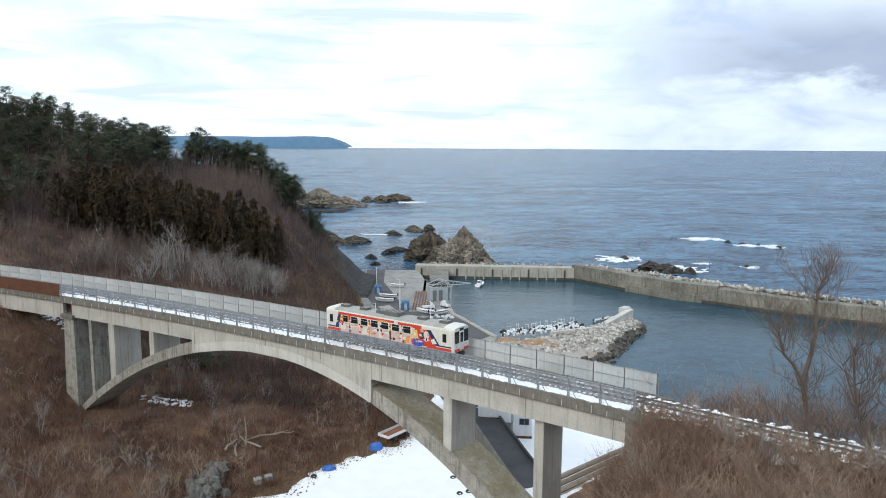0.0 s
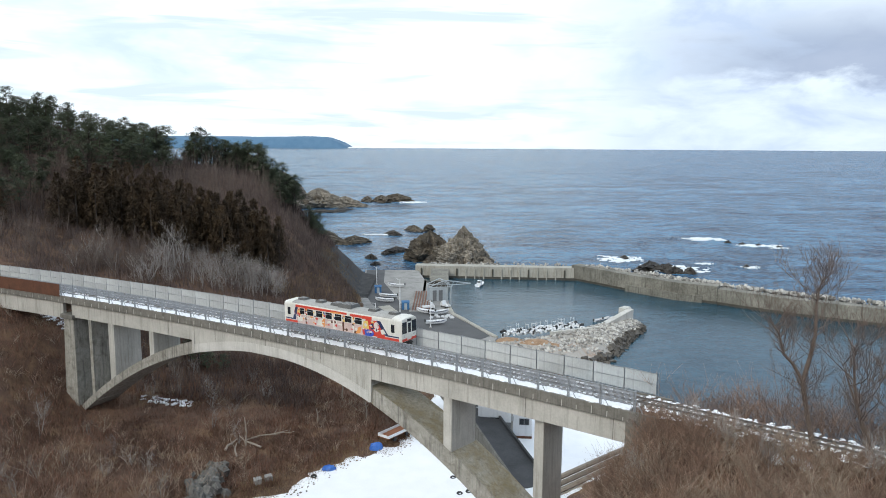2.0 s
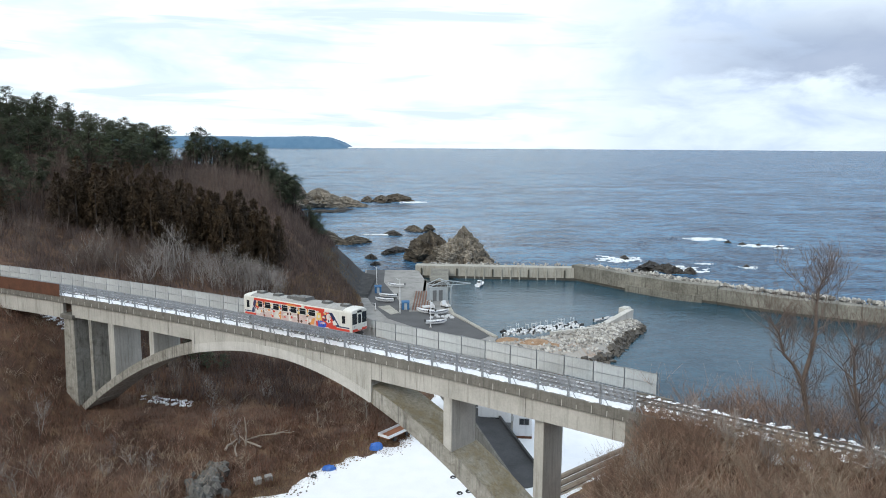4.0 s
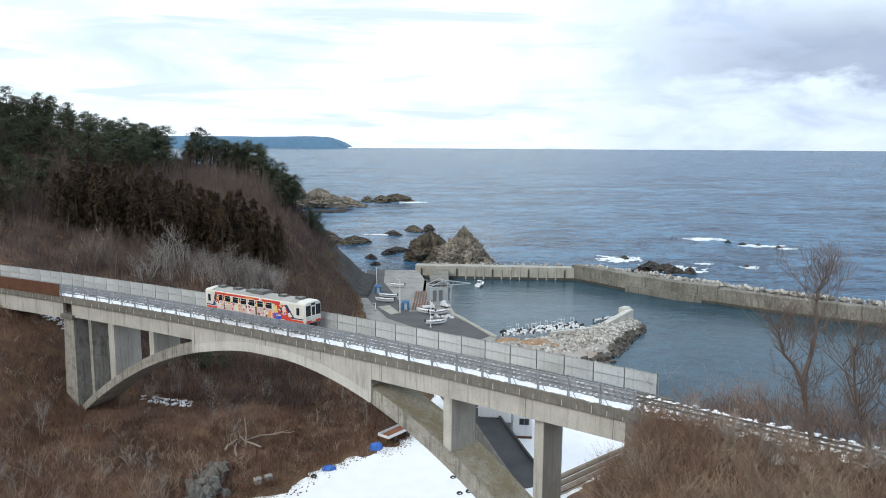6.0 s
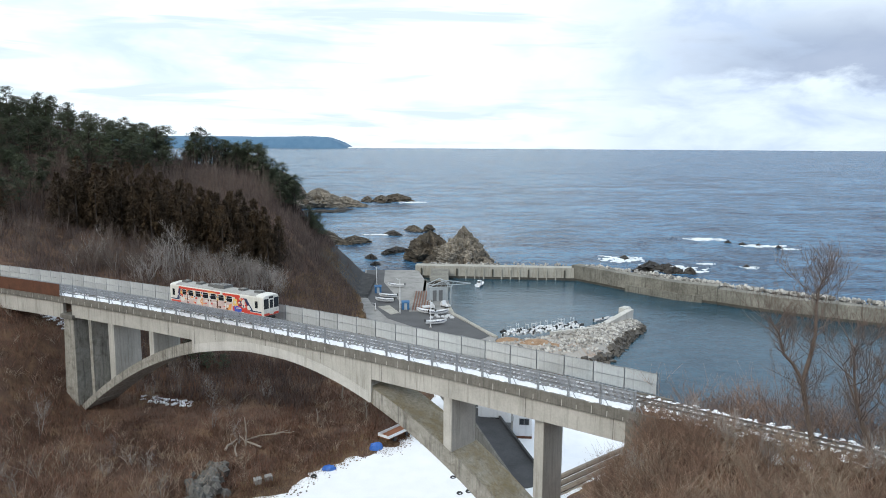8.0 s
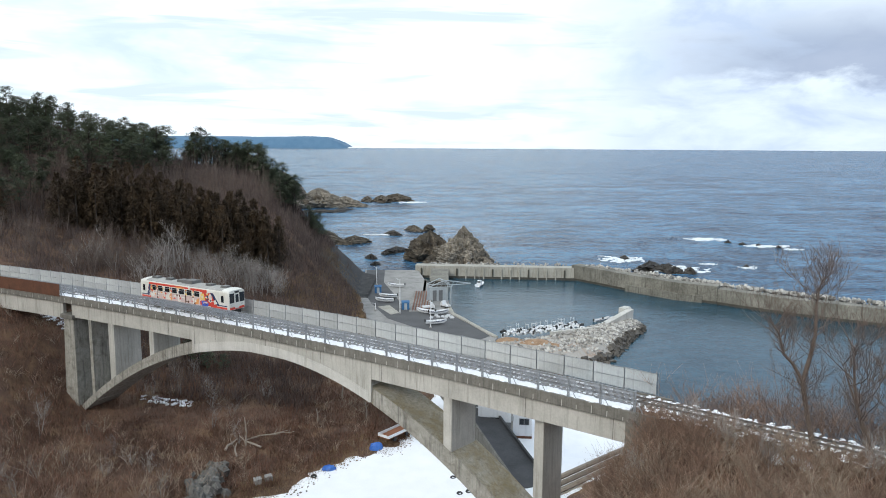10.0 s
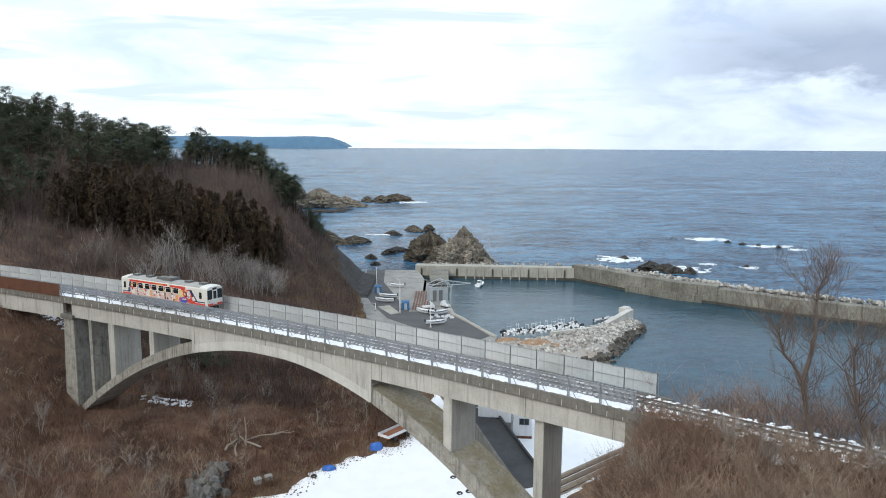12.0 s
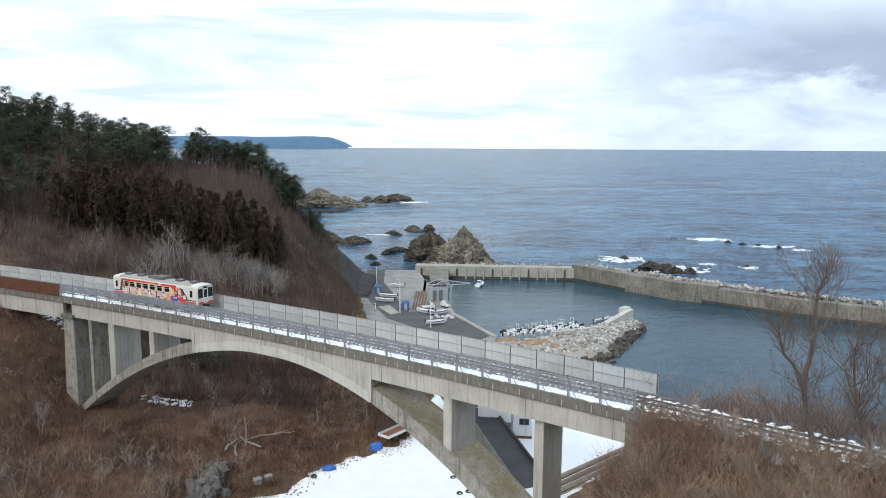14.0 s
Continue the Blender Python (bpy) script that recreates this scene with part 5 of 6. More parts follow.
def foam(label, x, y, lx, ly, seed, drift, beat):
    """A ragged sheet of foam, thin as water, made of many lobes."""
    rnd = random.Random(seed)
    g = Geo()
    lx = lx * 0.62
    for k in range(90):
        cx, cy = rnd.gauss(0, 0.36) * lx, rnd.gauss(0, 0.30) * ly
        rx, ry = lx * rnd.uniform(0.03, 0.16), ly * rnd.uniform(0.02, 0.09)
        ring = [(cx + rx * math.cos(a) * (1 + 0.5 * noise.noise((math.cos(a) * 2, math.sin(a) * 2, k + seed))), cy + ry * math.sin(a) * (1 + 0.5 * noise.noise((math.sin(a) * 2, k, seed)))) for a in (2 * math.pi * i / 11 for i in range(11))]
        top = rnd.uniform(0.03, 0.30)
        g.loft([[(p, q, -0.25) for p, q in ring], [(cx + (p - cx) * 0.9, cy + (q - cy) * 0.9, top) for p, q in ring]])
    ob = tagged(part("foam", g, FOAM), label, "foam", "foam on the sea", "stuff")
    DRIFT.append((ob, (x, y), drift, beat))
    return ob


def build_rocks():
    rock("sea_rock", "tall pointed brown rock stack in the sea", 8.0, 291, (12.3, 10), 15.0, PALE_ROCK, 3.3, None, 0.55, 0)
    rock("sea_rock", "broad dark rock stack in the sea", -5.4, 304, (11.3, 8), 11.3, ROCK, 7.1, None, 1.7, 0)
    rock("sea_rock", "low grey rock at the foot of the stack", -2, 291, (8, 4), 5.0, ROCK, 5.5, None, 1.2)
    rock("sea_rock", "low grey rock at the foot of the stack", 16, 288, (5, 3), 4.0, PALE_ROCK, 9.2, None, 1.2)
    for x, y, a, b, h, s in ((-21, 323, 8, 3, 2.6, 1.2), (-25, 318, 4, 2, 1.6, 2.8), (-30, 305, 3, 2, 2.2, 4.1), (-27, 290, 3, 2, 1.4, 6.4), (-16, 403, 8, 3, 3.0, 8.3), (-8, 405, 8, 3, 3.4, 2.1), (-26, 385, 6, 3, 2.4, 3.7),
                             (-43, 351, 9, 4, 3.6, 5.9), (-56, 350, 10, 6, 6.0, 6.6), (-84, 505, 20, 4, 2.0, 9.9), (-72, 515, 18, 4, 2.0, 1.9),
                             (-50, 598, 14, 6, 5.0, 3.1), (-38, 604, 14, 6, 6.0, 4.8), (-62, 600, 10, 5, 4.0, 7.7)):
        rock("sea_rock", "dark wet rock low in the water", x, y, (a, b), h, WET_ROCK if h < 3 else ROCK, s, None, 2.2)
    rock("cape_rock", "pale jagged rock point at the end of the cape", -118, 540, (44, 20), 26, PALE_ROCK, 2.4, None, 0.9)
    rock("cape_rock", "pale jagged rock point at the end of the cape", -92, 548, (26, 14), 13, PALE_ROCK, 6.9, None, 0.8, 10)
    rock("cape_rock", "low pale jagged rock off the cape", -74, 553, (16, 8), 7, PALE_ROCK, 8.2, None, 0.8, 0)
    rock("cape_rock", "pale jagged rock point at the end of the cape", -150, 550, (46, 26), 40, ROCK, 4.4, None, 1.0)
    for x, y, a, b, h, s in ((80, 282, 9, 4, 3.4, 1.1), (85, 280, 6, 3, 2.6, 8.8), (88, 276, 5, 3, 2.4, 5.2), (94, 276, 4, 2.5, 2.2, 7.3), (77, 309, 5, 2, 1.6, 2.6), (90, 290, 3, 2, 1.4, 3.9)):
        rock("reef_rock", "dark wet reef rock in white surf", x, y, (a, b), h, WET_ROCK, s, None, 1.5)
    for x, y, s in ((152, 352, 1.4), (159, 346, 2.3), (146, 356, 4.2), (141, 362, 5.3), (121, 290, 6.1)):
        rock("reef_rock", "small dark reef rock awash in surf", x, y, (2.2, 1.6), 1.2, WET_ROCK, s, None, 1.6)
    foam("white surf round the reef", 74, 308, 20, 12, 1, (1.0, -1.0), 0.9)
    foam("white surf round the reef", 90, 284, 22, 12, 2, (0.6, -0.6), 0.7)
    foam("white breaking wave on the sea", 132, 376, 22, 9, 3, (2.5, -2.0), 0.5)
    foam("white breaking wave on the sea", 150, 352, 20, 7, 4, (6.0, -3.0), 0.6)
    foam("white breaking wave on the sea", 157, 346, 8, 4, 5, (9.0, -8.0), 0.4)
    foam("small white crest on the sea", 122, 289, 6, 4, 6, (-1.0, -1.0), 1.1)
    foam("small white crest on the sea", 106, 298, 6, 3, 7, (2.0, -2.0), 0.8)
    foam("white surf beside the low rocks", -34, 385, 18, 3, 8, (2.0, -1.0), 0.6)
    foam("white surf at the far rocks", -26, 592, 20, 14, 9, (1.0, -1.0), 0.5)


build_rocks()


def stones(name, label, points, size, material, seed, flat=1.0):
    """Tumbled broken stones, each with its own facets."""
    rnd = random.Random(seed)
    verts, faces = [], []
    base = [(-1, -1, -1), (1, -1, -1), (1, 1, -1), (-1, 1, -1), (-1, -1, 1), (1, -1, 1), (1, 1, 1), (-1, 1, 1)]
    for x, y, z in points:
        m = pose(x, y, z, rnd.uniform(0, 360) * (flat == 1), rnd.uniform(0, 360) * (flat == 1), rnd.uniform(0, 360))
        k = size * rnd.uniform(0.5, 1.3)
        i = len(verts)
        verts += [m @ Vector((a * k * rnd.uniform(0.5, 1), b * k * rnd.uniform(0.4, 0.8), c * k * flat * rnd.uniform(0.4, 0.8))) for a, b, c in base]
        faces += [tuple(i + j for j in f) for f in ((3, 2, 1, 0), (4, 5, 6, 7), (0, 1, 5, 4), (1, 2, 6, 5), (2, 3, 7, 6), (3, 0, 4, 7))]
    return tagged(part(name, raw_mesh(name, verts, faces, material), material), label, "stones", kind="stuff")


WHITE_PAINT = mat("white_boat_paint", (0.66, 0.68, 0.69), (0.80, 0.81, 0.82), 0.8, 6.0, 0.4, 0.06, 0.004, streak=(0.52, 0.52, 0.50))
TARP = mat("blue_tarpaulin", (0.025, 0.11, 0.42), (0.06, 0.20, 0.60), 0.8, 4.0, 0.5, 0.5, 0.05)
BLUE_BOX = mat("blue_painted_steel", (0.020, 0.10, 0.24), (0.045, 0.17, 0.34), 0.8, 5.0, 0.5, 0.1, 0.01)
PALE_BLUE = mat("pale_blue_steel", (0.33, 0.365, 0.385), (0.45, 0.485, 0.50), 0.8, 5.0, 0.5, 0.1, 0.01)
SIDING = mat("white_house_wall", (0.60, 0.63, 0.66), (0.72, 0.74, 0.76), 0.4, 5.0, 0.8, 0.1, 0.01, streak=(0.50, 0.52, 0.54))
RUSTY_RIB = mat("rusty_slip_rail", (0.12, 0.055, 0.035), (0.24, 0.12, 0.08), 0.8, 5.0, 0.85, 0.3, 0.02)
PLANK = mat("weathered_plank", (0.17, 0.135, 0.10), (0.33, 0.28, 0.22), 0.6, 5.0, 0.9, 0.3, 0.02, jitter=0.2)
SOIL = mat("orange_soil", (0.20, 0.115, 0.065), (0.42, 0.29, 0.185), 0.9, 3.0, 0.95, 0.5, 0.06)
BEDWOOD = mat("red_brown_truck_bed", (0.17, 0.060, 0.025), (0.28, 0.11, 0.05), 0.6, 5.0, 0.85, 0.2, 0.01)


def boat_parts(b, length, wide, cabin):
    def ring(x, w, low, high):
        return [(x, 0, low), (x, -w * 0.65, low + 0.12), (x, -w, high), (x, -w * 0.86, high), (x, -w * 0.6, low + 0.3), (x, w * 0.6, low + 0.3), (x, w * 0.86, high), (x, w, high), (x, w * 0.65, low + 0.12)]
    h, w = length / 2, wide / 2
    part("hull", Geo().loft([ring(-h, w * 0.82, 0.05, 0.85), ring(-h * 0.3, w, 0.0, 0.80), ring(h * 0.4, w * 0.92, 0.05, 0.95), ring(h * 0.8, w * 0.5, 0.25, 1.15), ring(h, w * 0.06, 0.7, 1.3)]), WHITE_PAINT, b, "white hull with a raised bow")
    part("rubbing_strake", Geo().tube([(-h, -w * 0.84, 0.72), (-h * 0.3, -w * 1.02, 0.67), (h * 0.4, -w * 0.94, 0.82), (h * 0.8, -w * 0.52, 1.02)], 0.05, 5).tube([(-h, w * 0.84, 0.72), (-h * 0.3, w * 1.02, 0.67), (h * 0.4, w * 0.94, 0.82), (h * 0.8, w * 0.52, 1.02)], 0.05, 5), NAVY, b)
    if cabin:
        c = part("wheelhouse", Geo().loft([[(-h * 0.45, -w * 0.55, 0.4), (h * 0.1, -w * 0.55, 0.4), (h * 0.1, w * 0.55, 0.4), (-h * 0.45, w * 0.55, 0.4)], [(-h * 0.42, -w * 0.5, 2.1), (h * 0.02, -w * 0.5, 2.1), (h * 0.02, w * 0.5, 2.1), (-h * 0.42, w * 0.5, 2.1)]]), WHITE_PAINT, b, "white wheelhouse")
        part("pane", Geo().box((-h * 0.44, -w * 0.46, 1.45), (h * 0.07, w * 0.46, 1.9)), GLASS, c)
        part("mast", Geo().tube([(-h * 0.3, 0, 2.0), (-h * 0.3, 0, 3.6)], 0.05, 6), STEEL, b)
    else:
        part("thwart", Geo().box((-0.2, -w * 0.85, 0.55), (0.2, w * 0.85, 0.62)), PLANK, b)
        part("outboard_motor", Geo().box((-h - 0.35, -0.18, 0.5), (-h - 0.02, 0.18, 1.25)), BLACK, b)


def build_boats():
    moored = thing("fishing_boat", "white fishing boat with a wheelhouse moored in the basin", "boat", at=pose(12.8, 249, -0.25, 0, 0, 70))
    boat_parts(moored, 6.5, 2.4, True)
    skiff = thing("skiff", "small open white skiff pulled ashore", "boat", "skiffs", at=pose(-16.9, 210.0, 2.75, 0, 0, 174))
    boat_parts(skiff, 5.4, 1.6, False)
    for x, y, z, a in ((-16.4, 216.0, 2.75, 177), (-15.0, 232.0, 2.75, 175), (-1.6, 184.0, 2.75, 8), (-4.6, 196.0, 2.75, 158), (-1.0, 195.0, 2.75, 15), (37.0, 186.5, 0.5, 155), (44.0, 199.0, -0.2, 30), (47, 200.5, -0.2, 25)):
        copy_thing(skiff, pose(x, y, z, 0, 0, a))
    rnd = random.Random(8)
    working = thing("working_boat", "small white working boat drawn up on the rubble shore", "boat", "boats on the shore", at=pose(16.0, 176.5, 1.6, 0, 0, 60))
    boat_parts(working, 5.0, 1.6, False)
    part("pole_rack", Geo().tube([(0.8, -0.5, 0.8), (0.8, -0.5, 2.6)], 0.04, 5).tube([(0.8, 0.5, 0.8), (0.8, 0.5, 2.4)], 0.04, 5).tube([(0.8, -0.6, 2.3), (0.8, 0.6, 2.3)], 0.04, 5).box((-0.7, -0.35, 0.6), (0.1, 0.35, 1.25)), WHITE_PAINT, working)
    for i in range(9):
        copy_thing(working, pose(18.2 + i * 1.9 + rnd.uniform(-0.6, 0.6), 177.0 + i * 0.9 + rnd.uniform(-0.9, 0.9), 1.9, 0, 0, rnd.uniform(15, 120)))


build_boats()


GRAVEL = mat("pale_gravel", (0.30, 0.275, 0.24), (0.46, 0.43, 0.39), 0.12, 3.0, 0.95, 0.5, 0.05, stain=((0.34, 0.18, 0.09), 0.35))


def build_mole():
    w = thing("mole", "pale concrete mole wall at the end of the rubble bank", "mole", kind="structure")
    part("mole_wall", wall_along([(37.5, 183), (44.5, 190.0), (50.5, 196.0)], -1.6, -1.0, [1.9, 3.2, 4.4], Geo(), 0.0), FRESH, w)
    part("mole_head", Geo().box((-1.6, -0.8, -1), (1.6, 1.2, 4.5), pose(49.9, 196.6, 0, 0, 0, 45)), FRESH, w, bevel=0.06)
    rnd = random.Random(4)
    bank = Geo()
    # the core under the stones
    spine = [(9, 161, 16.0, 2.2), (20, 163, 15.0, 2.3), (32, 170, 13.0, 2.3), (42, 182, 8.0, 2.2), (51.5, 193, 4.5, 1.6)]
    bank.loft([[(x + r * 0.55, y - r * 0.85, -2), (x + r * 0.25, y - r * 0.4, h), (x - r * 0.25, y + r * 0.4, h), (x - r * 0.55, y + r * 0.85, -2)] for x, y, r, h in spine])
    tagged(part("rubble_bank", bank, GRAVEL), "pale gravel bank with orange soil", "bank", kind="structure")
    pts, wet = [], []
    for k in range(7000):
        f = rnd.uniform(0, 3.999)
        i, g = int(f), f % 1
        (x, y, r, h), (x2, y2, r2, h2) = spine[i], spine[i + 1]
        cx, cy, cr, ch = x + (x2 - x) * g, y + (y2 - y) * g, r + (r2 - r) * g, h + (h2 - h) * g
        v = rnd.uniform(-1.05, 0.9)
        px, py = cx - 0.55 * cr * v, cy + 0.85 * cr * v
        z = ch if abs(v) < 0.45 else ch - (abs(v) - 0.45) * (ch + 2) / 0.6
        if f < 2.3 and v < 0.55 and rnd.random() < 0.8:
            continue
        (wet if v < -0.62 and z < 1.5 else pts).append((px, py, z + rnd.uniform(-0.1, 0.25)))
    stones("rubble", "pale broken stones of the rubble bank", pts, 0.40, RUBBLE, 3)
    stones("wet_rubble", "dark stones along the waterline of the bank", wet, 0.85, WET_STONE, 6)
    # heaps of orange soil and a clutter of floats and buoys beside the boats
    for x, y, a, b, h in ((22.0, 168.0, 4.2, 2.2, 1.1), (16.0, 170.5, 3.4, 1.8, 0.8), (26.0, 166.0, 2.5, 1.6, 0.6)):
        g = Geo().loft([[(x + a * f * math.cos(v) * (1 + 0.25 * noise.noise((math.cos(v) * 2, math.sin(v) * 2, x))), y + b * f * math.sin(v) * (1 + 0.25 * noise.noise((math.sin(v) * 2, v, y))), 2.1 + h * up + 0.15 * noise.noise((v, f * 5, x))) for v in (2 * math.pi * i / 20 for i in range(20))] for f, up in ((1.1, -0.2), (0.9, 0.25), (0.6, 0.7), (0.25, 0.95), (0.03, 1.0))])
        tagged(part("soil_heap", g, SOIL, smooth=True), "heap of orange soil on the gravel bank", "heap", "soil heaps")
    float_pts = [(15.0 + 21 * f + rnd.gauss(0, 0.8), 174.6 + 8.6 * f + rnd.gauss(0, 0.9), 2.45 + rnd.uniform(0, 0.5)) for f in (rnd.random() for k in range(170))]
    stones("floats", "white floats and foam boxes heaped along the shore", float_pts, 0.30, WHITE_PAINT, 41)
    stones("buoys", "black buoys and rope coils along the shore", [(14.0 + 22 * f + rnd.gauss(0, 0.6), 175.4 + 8.8 * f + rnd.gauss(0, 0.8), 2.9) for f in (rnd.random() for k in range(34))], 0.42, BLACK, 43)
    low = thing("low_wall", "low white-capped wall along the inner shore of the bank", "wall", kind="structure")
    for i in range(6):
        part("coping", wall_along([(26.5 + i * 2.2, 177.0 + i * 0.95), (28.6 + i * 2.2, 177.9 + i * 0.95)], -0.8, 0.5, 2.75, Geo()), FRESH, low)
    # armour stones on the sea side of the breakwater
    pts = []
    run = [(50, 257), (66, 242), (78, 230), (88, 225), (104, 212), (124, 199), (154, 180), (230, 136)]
    for k in range(2300):
        f = rnd.uniform(0, len(run) - 1.001) ** 1.0
        i, g = int(f), f % 1
        x, y = run[i][0] + (run[i + 1][0] - run[i][0]) * g, run[i][1] + (run[i + 1][1] - run[i][1]) * g
        o = rnd.uniform(1.5, 8.0)
        pts.append((x + o * 0.6, y + o * 0.8, 5.3 - max(0, o - 3.0) * 0.9 - (0.6 if x > 86 else 0) + rnd.uniform(-0.4, 0.5)))
    stones("armour_stones", "pale armour blocks heaped behind the breakwater", pts, 0.58, RUBBLE, 9)
    pts = [(rnd.uniform(-6, 46), 269 + rnd.uniform(0, 3), 3.6 + rnd.uniform(-0.3, 0.6)) for k in range(90)]
    stones("wall_stones", "loose stones along the top of the quay wall", pts, 0.45, RUBBLE, 12)


WET_STONE = mat("dark_wet_stone", (0.045, 0.040, 0.033), (0.12, 0.105, 0.085), 0.5, 3.0, 0.6, 0.6, 0.08, jitter=0.3, island=True)
build_mole()


def light_pole(x, y, tall):
    p = thing("light_pole", "slender white pole with a lamp arm on the quay", "pole", "poles on the quay", at=pose(x, y, 2.5))
    part("shaft", Geo().tube([(0, 0, -0.1), (0, 0, tall)], [0.16, 0.09], 8), WHITE_PAINT, p)
    part("lamp_arm", Geo().tube([(0, 0, tall - 0.3), (-0.7, 0, tall), (-1.1, 0, tall)], 0.05, 6), WHITE_PAINT, p)
    part("base_block", Geo().box((-0.3, -0.3, -0.02), (0.3, 0.3, 0.35)), PAVE, p)


def build_quay_things():
    for x, y, h in ((-11.6, 196, 9.5), (-21.5, 236, 6.0), (-3.0, 180.5, 7.0), (-18.5, 199, 2.2)):
        light_pole(x, y, h)
    for x, y, k in ((-10.4, 201.5, 0.8), (-20.0, 223.5, 0.8)):
        b = thing("blue_shed", "small blue steel shed on the quay", "shed", "blue sheds", at=pose(x, y, 2.5, 0, 0, 8))
        part("shed_wall", Geo().box((-1.25 * k, -1.1, 0), (1.25 * k, 1.1, 2.1)), BLUE_BOX, b, bevel=0.04)
        part("shed_roof", Geo().loft([[(-1.4 * k, -1.25, 2.08), (1.4 * k, -1.25, 2.08), (1.4 * k, 1.25, 2.08), (-1.4 * k, 1.25, 2.08)], [(-1.4 * k, -0.1, 2.45), (1.4 * k, -0.1, 2.45), (1.4 * k, 0.1, 2.45), (-1.4 * k, 0.1, 2.45)]]), BLUE_BOX, b)
        part("shed_door", Geo().box((-0.4, -1.14, 0.05), (0.4, -1.09, 1.85)), PALE_BLUE, b)
    # slipway with rusty ribs
    s = thing("slipway", "sloping boat slip with rusty red ribs", "slipway", kind="structure")
    part("slip_bed", Geo().loft([[(-9.2, 198, 2.4), (-3.0, 198, 2.4), (-3.0, 198, 2.62), (-9.2, 198, 2.62)], [(-8.8, 223, 2.4), (-3.0, 223, 2.4), (-3.0, 223, 3.3), (-8.8, 223, 3.3)]]), PAVE, s)
    for i in range(7):
        x = -8.5 + i * 0.78
        part("rib", Geo().loft([[(x, 199, 2.6), (x + 0.36, 199, 2.6), (x + 0.36, 199, 2.85), (x, 199, 2.85)], [(x + 0.3, 222, 3.2), (x + 0.66, 222, 3.2), (x + 0.66, 222, 3.5), (x + 0.3, 222, 3.5)]]), RUSTY_RIB, s)
    # quay details: pale apron, dark road, stepped edge
    apron = Geo().add([(x, y, 2.53) for x, y in ((-18.5, 254), (-7.0, 248), (-8.6, 224.2), (-13.6, 222.5))], [(0, 1, 2, 3)])
    tagged(part("pavement", apron, PAVE), "pale concrete apron at the head of the quay", "pavement", kind="structure")
    bay = Geo().add([(x, y, 2.545) for x, y in ((-18.4, 204), (-15.2, 206), (-11.6, 196.5), (-14.0, 194.5))], [(0, 1, 2, 3)])
    tagged(part("pavement", bay, PALE_WALL), "pale concrete bay beside the quay road", "pavement", kind="structure")
    road = Geo().loft([[(a, b, 2.535), (c, d, 2.535)] for (a, b), (c, d) in (((-27.5, 264), (-21, 264)), ((-26, 240), (-19.5, 240)), ((-24.8, 226), (-15.0, 222)), ((-20.5, 208), (-10.8, 203)), ((-14.5, 190), (1.8, 196)), ((-4, 177), (8.5, 181)), ((7, 167), (11.5, 173)))], closed=False)
    tagged(part("road", road, ASPHALT), "dark asphalt road along the quay", "road", kind="structure")
    kerb = thing("kerb", "pale worn concrete kerb along the edge of the quay", "kerb", kind="structure")
    for (x0, y0), (x1, y1) in (((2.0, 207), (3.2, 196.5)), ((3.2, 196.5), (13.3, 172))):
        d = Vector((x1 - x0, y1 - y0))
        k = max(1, round(d.length / 3.0))
        for i in range(k):
            p, q = (x0 + d.x * i / k, y0 + d.y * i / k), (x0 + d.x * ((i + 0.97) / k), y0 + d.y * ((i + 0.97) / k))
            part("kerb_stone", wall_along([p, q], -1.1, 2.4, 2.72 + 0.03 * (i % 3), Geo()), PALE_WALL, kerb)
    wharf = thing("wharf", "pale concrete wharf corner with shade painted on its face", "wharf", kind="structure")
    part("wharf_body", Geo().box((-4.2, 236.2, -2.0), (1.9, 259.5, 4.0)), SEAWALL, wharf, bevel=0.08)
    # a dark sheet in front stands in for the shade of the recess
    part("wharf_face", Geo().box((-4.1, 235.9, -2.0), (1.8, 236.25, 3.8)), TIDE_AND_SHADE, wharf, "wharf front, painted dark for the shade of its recess")
    # dark corner of the basin between the slip and the pale wall, with steps down to the water
    steps = thing("quay_steps", "dark concrete steps down to the basin", "steps", kind="structure")
    for i in range(6):
        part("step", Geo().box((-6.2 + i * 0.75, 224 + i * 0.4, -1.0), (-5.4 + i * 0.75, 247 - i * 0.5, 2.5 - i * 0.42)), TIDE_AND_SHADE, steps)
    # boat hoist
    c = thing("boat_hoist", "pale blue steel boat hoist with a lattice arm over the water", "crane", at=pose(-2.6, 208.5, 2.5, 0, 0, 12))
    for x in (-1.4, 4.6):
        for y in (-2.4, 2.4):
            part("leg", Geo().tube([(x, y, 0), (x, y * 0.9, 5.4)], 0.16, 8), PALE_BLUE, c)
    for y in (-2.2, 2.2):
        g = Geo().tube([(-1.6, y, 5.4), (2.2, y, 6.9), (5.0, y, 5.5)], 0.15, 6).tube([(-1.6, y, 5.2), (5.0, y, 5.2)], 0.13, 6)
        for k in range(5):
            g.tube([(-1.2 + k * 1.3, y, 5.2), (-0.6 + k * 1.3, y, 5.9)], 0.07, 5)
        part("truss", g, PALE_BLUE, c)
    g = Geo().tube([(2.2, 0, 6.9), (11.0, 0, 5.6)], 0.15, 6).tube([(4.6, 0, 5.3), (11.0, 0, 5.5)], 0.15, 6)
    for k in range(6):
        g.tube([(4.4 + k * 1.05, 0, 5.35), (4.9 + k * 1.05, 0, 6.4 - k * 0.13)], 0.07, 5)
    part("arm", g, PALE_BLUE, c)
    part("back_wall", Geo().box((-1.5, 2.35, 0.2), (4.7, 2.45, 4.2)), PALE_BLUE, c)
    for x in (0.2, 2.0):
        part("doorway", Geo().box((x, 2.2, 0.3), (x + 1.1, 2.36, 3.4)), UNDER, c)
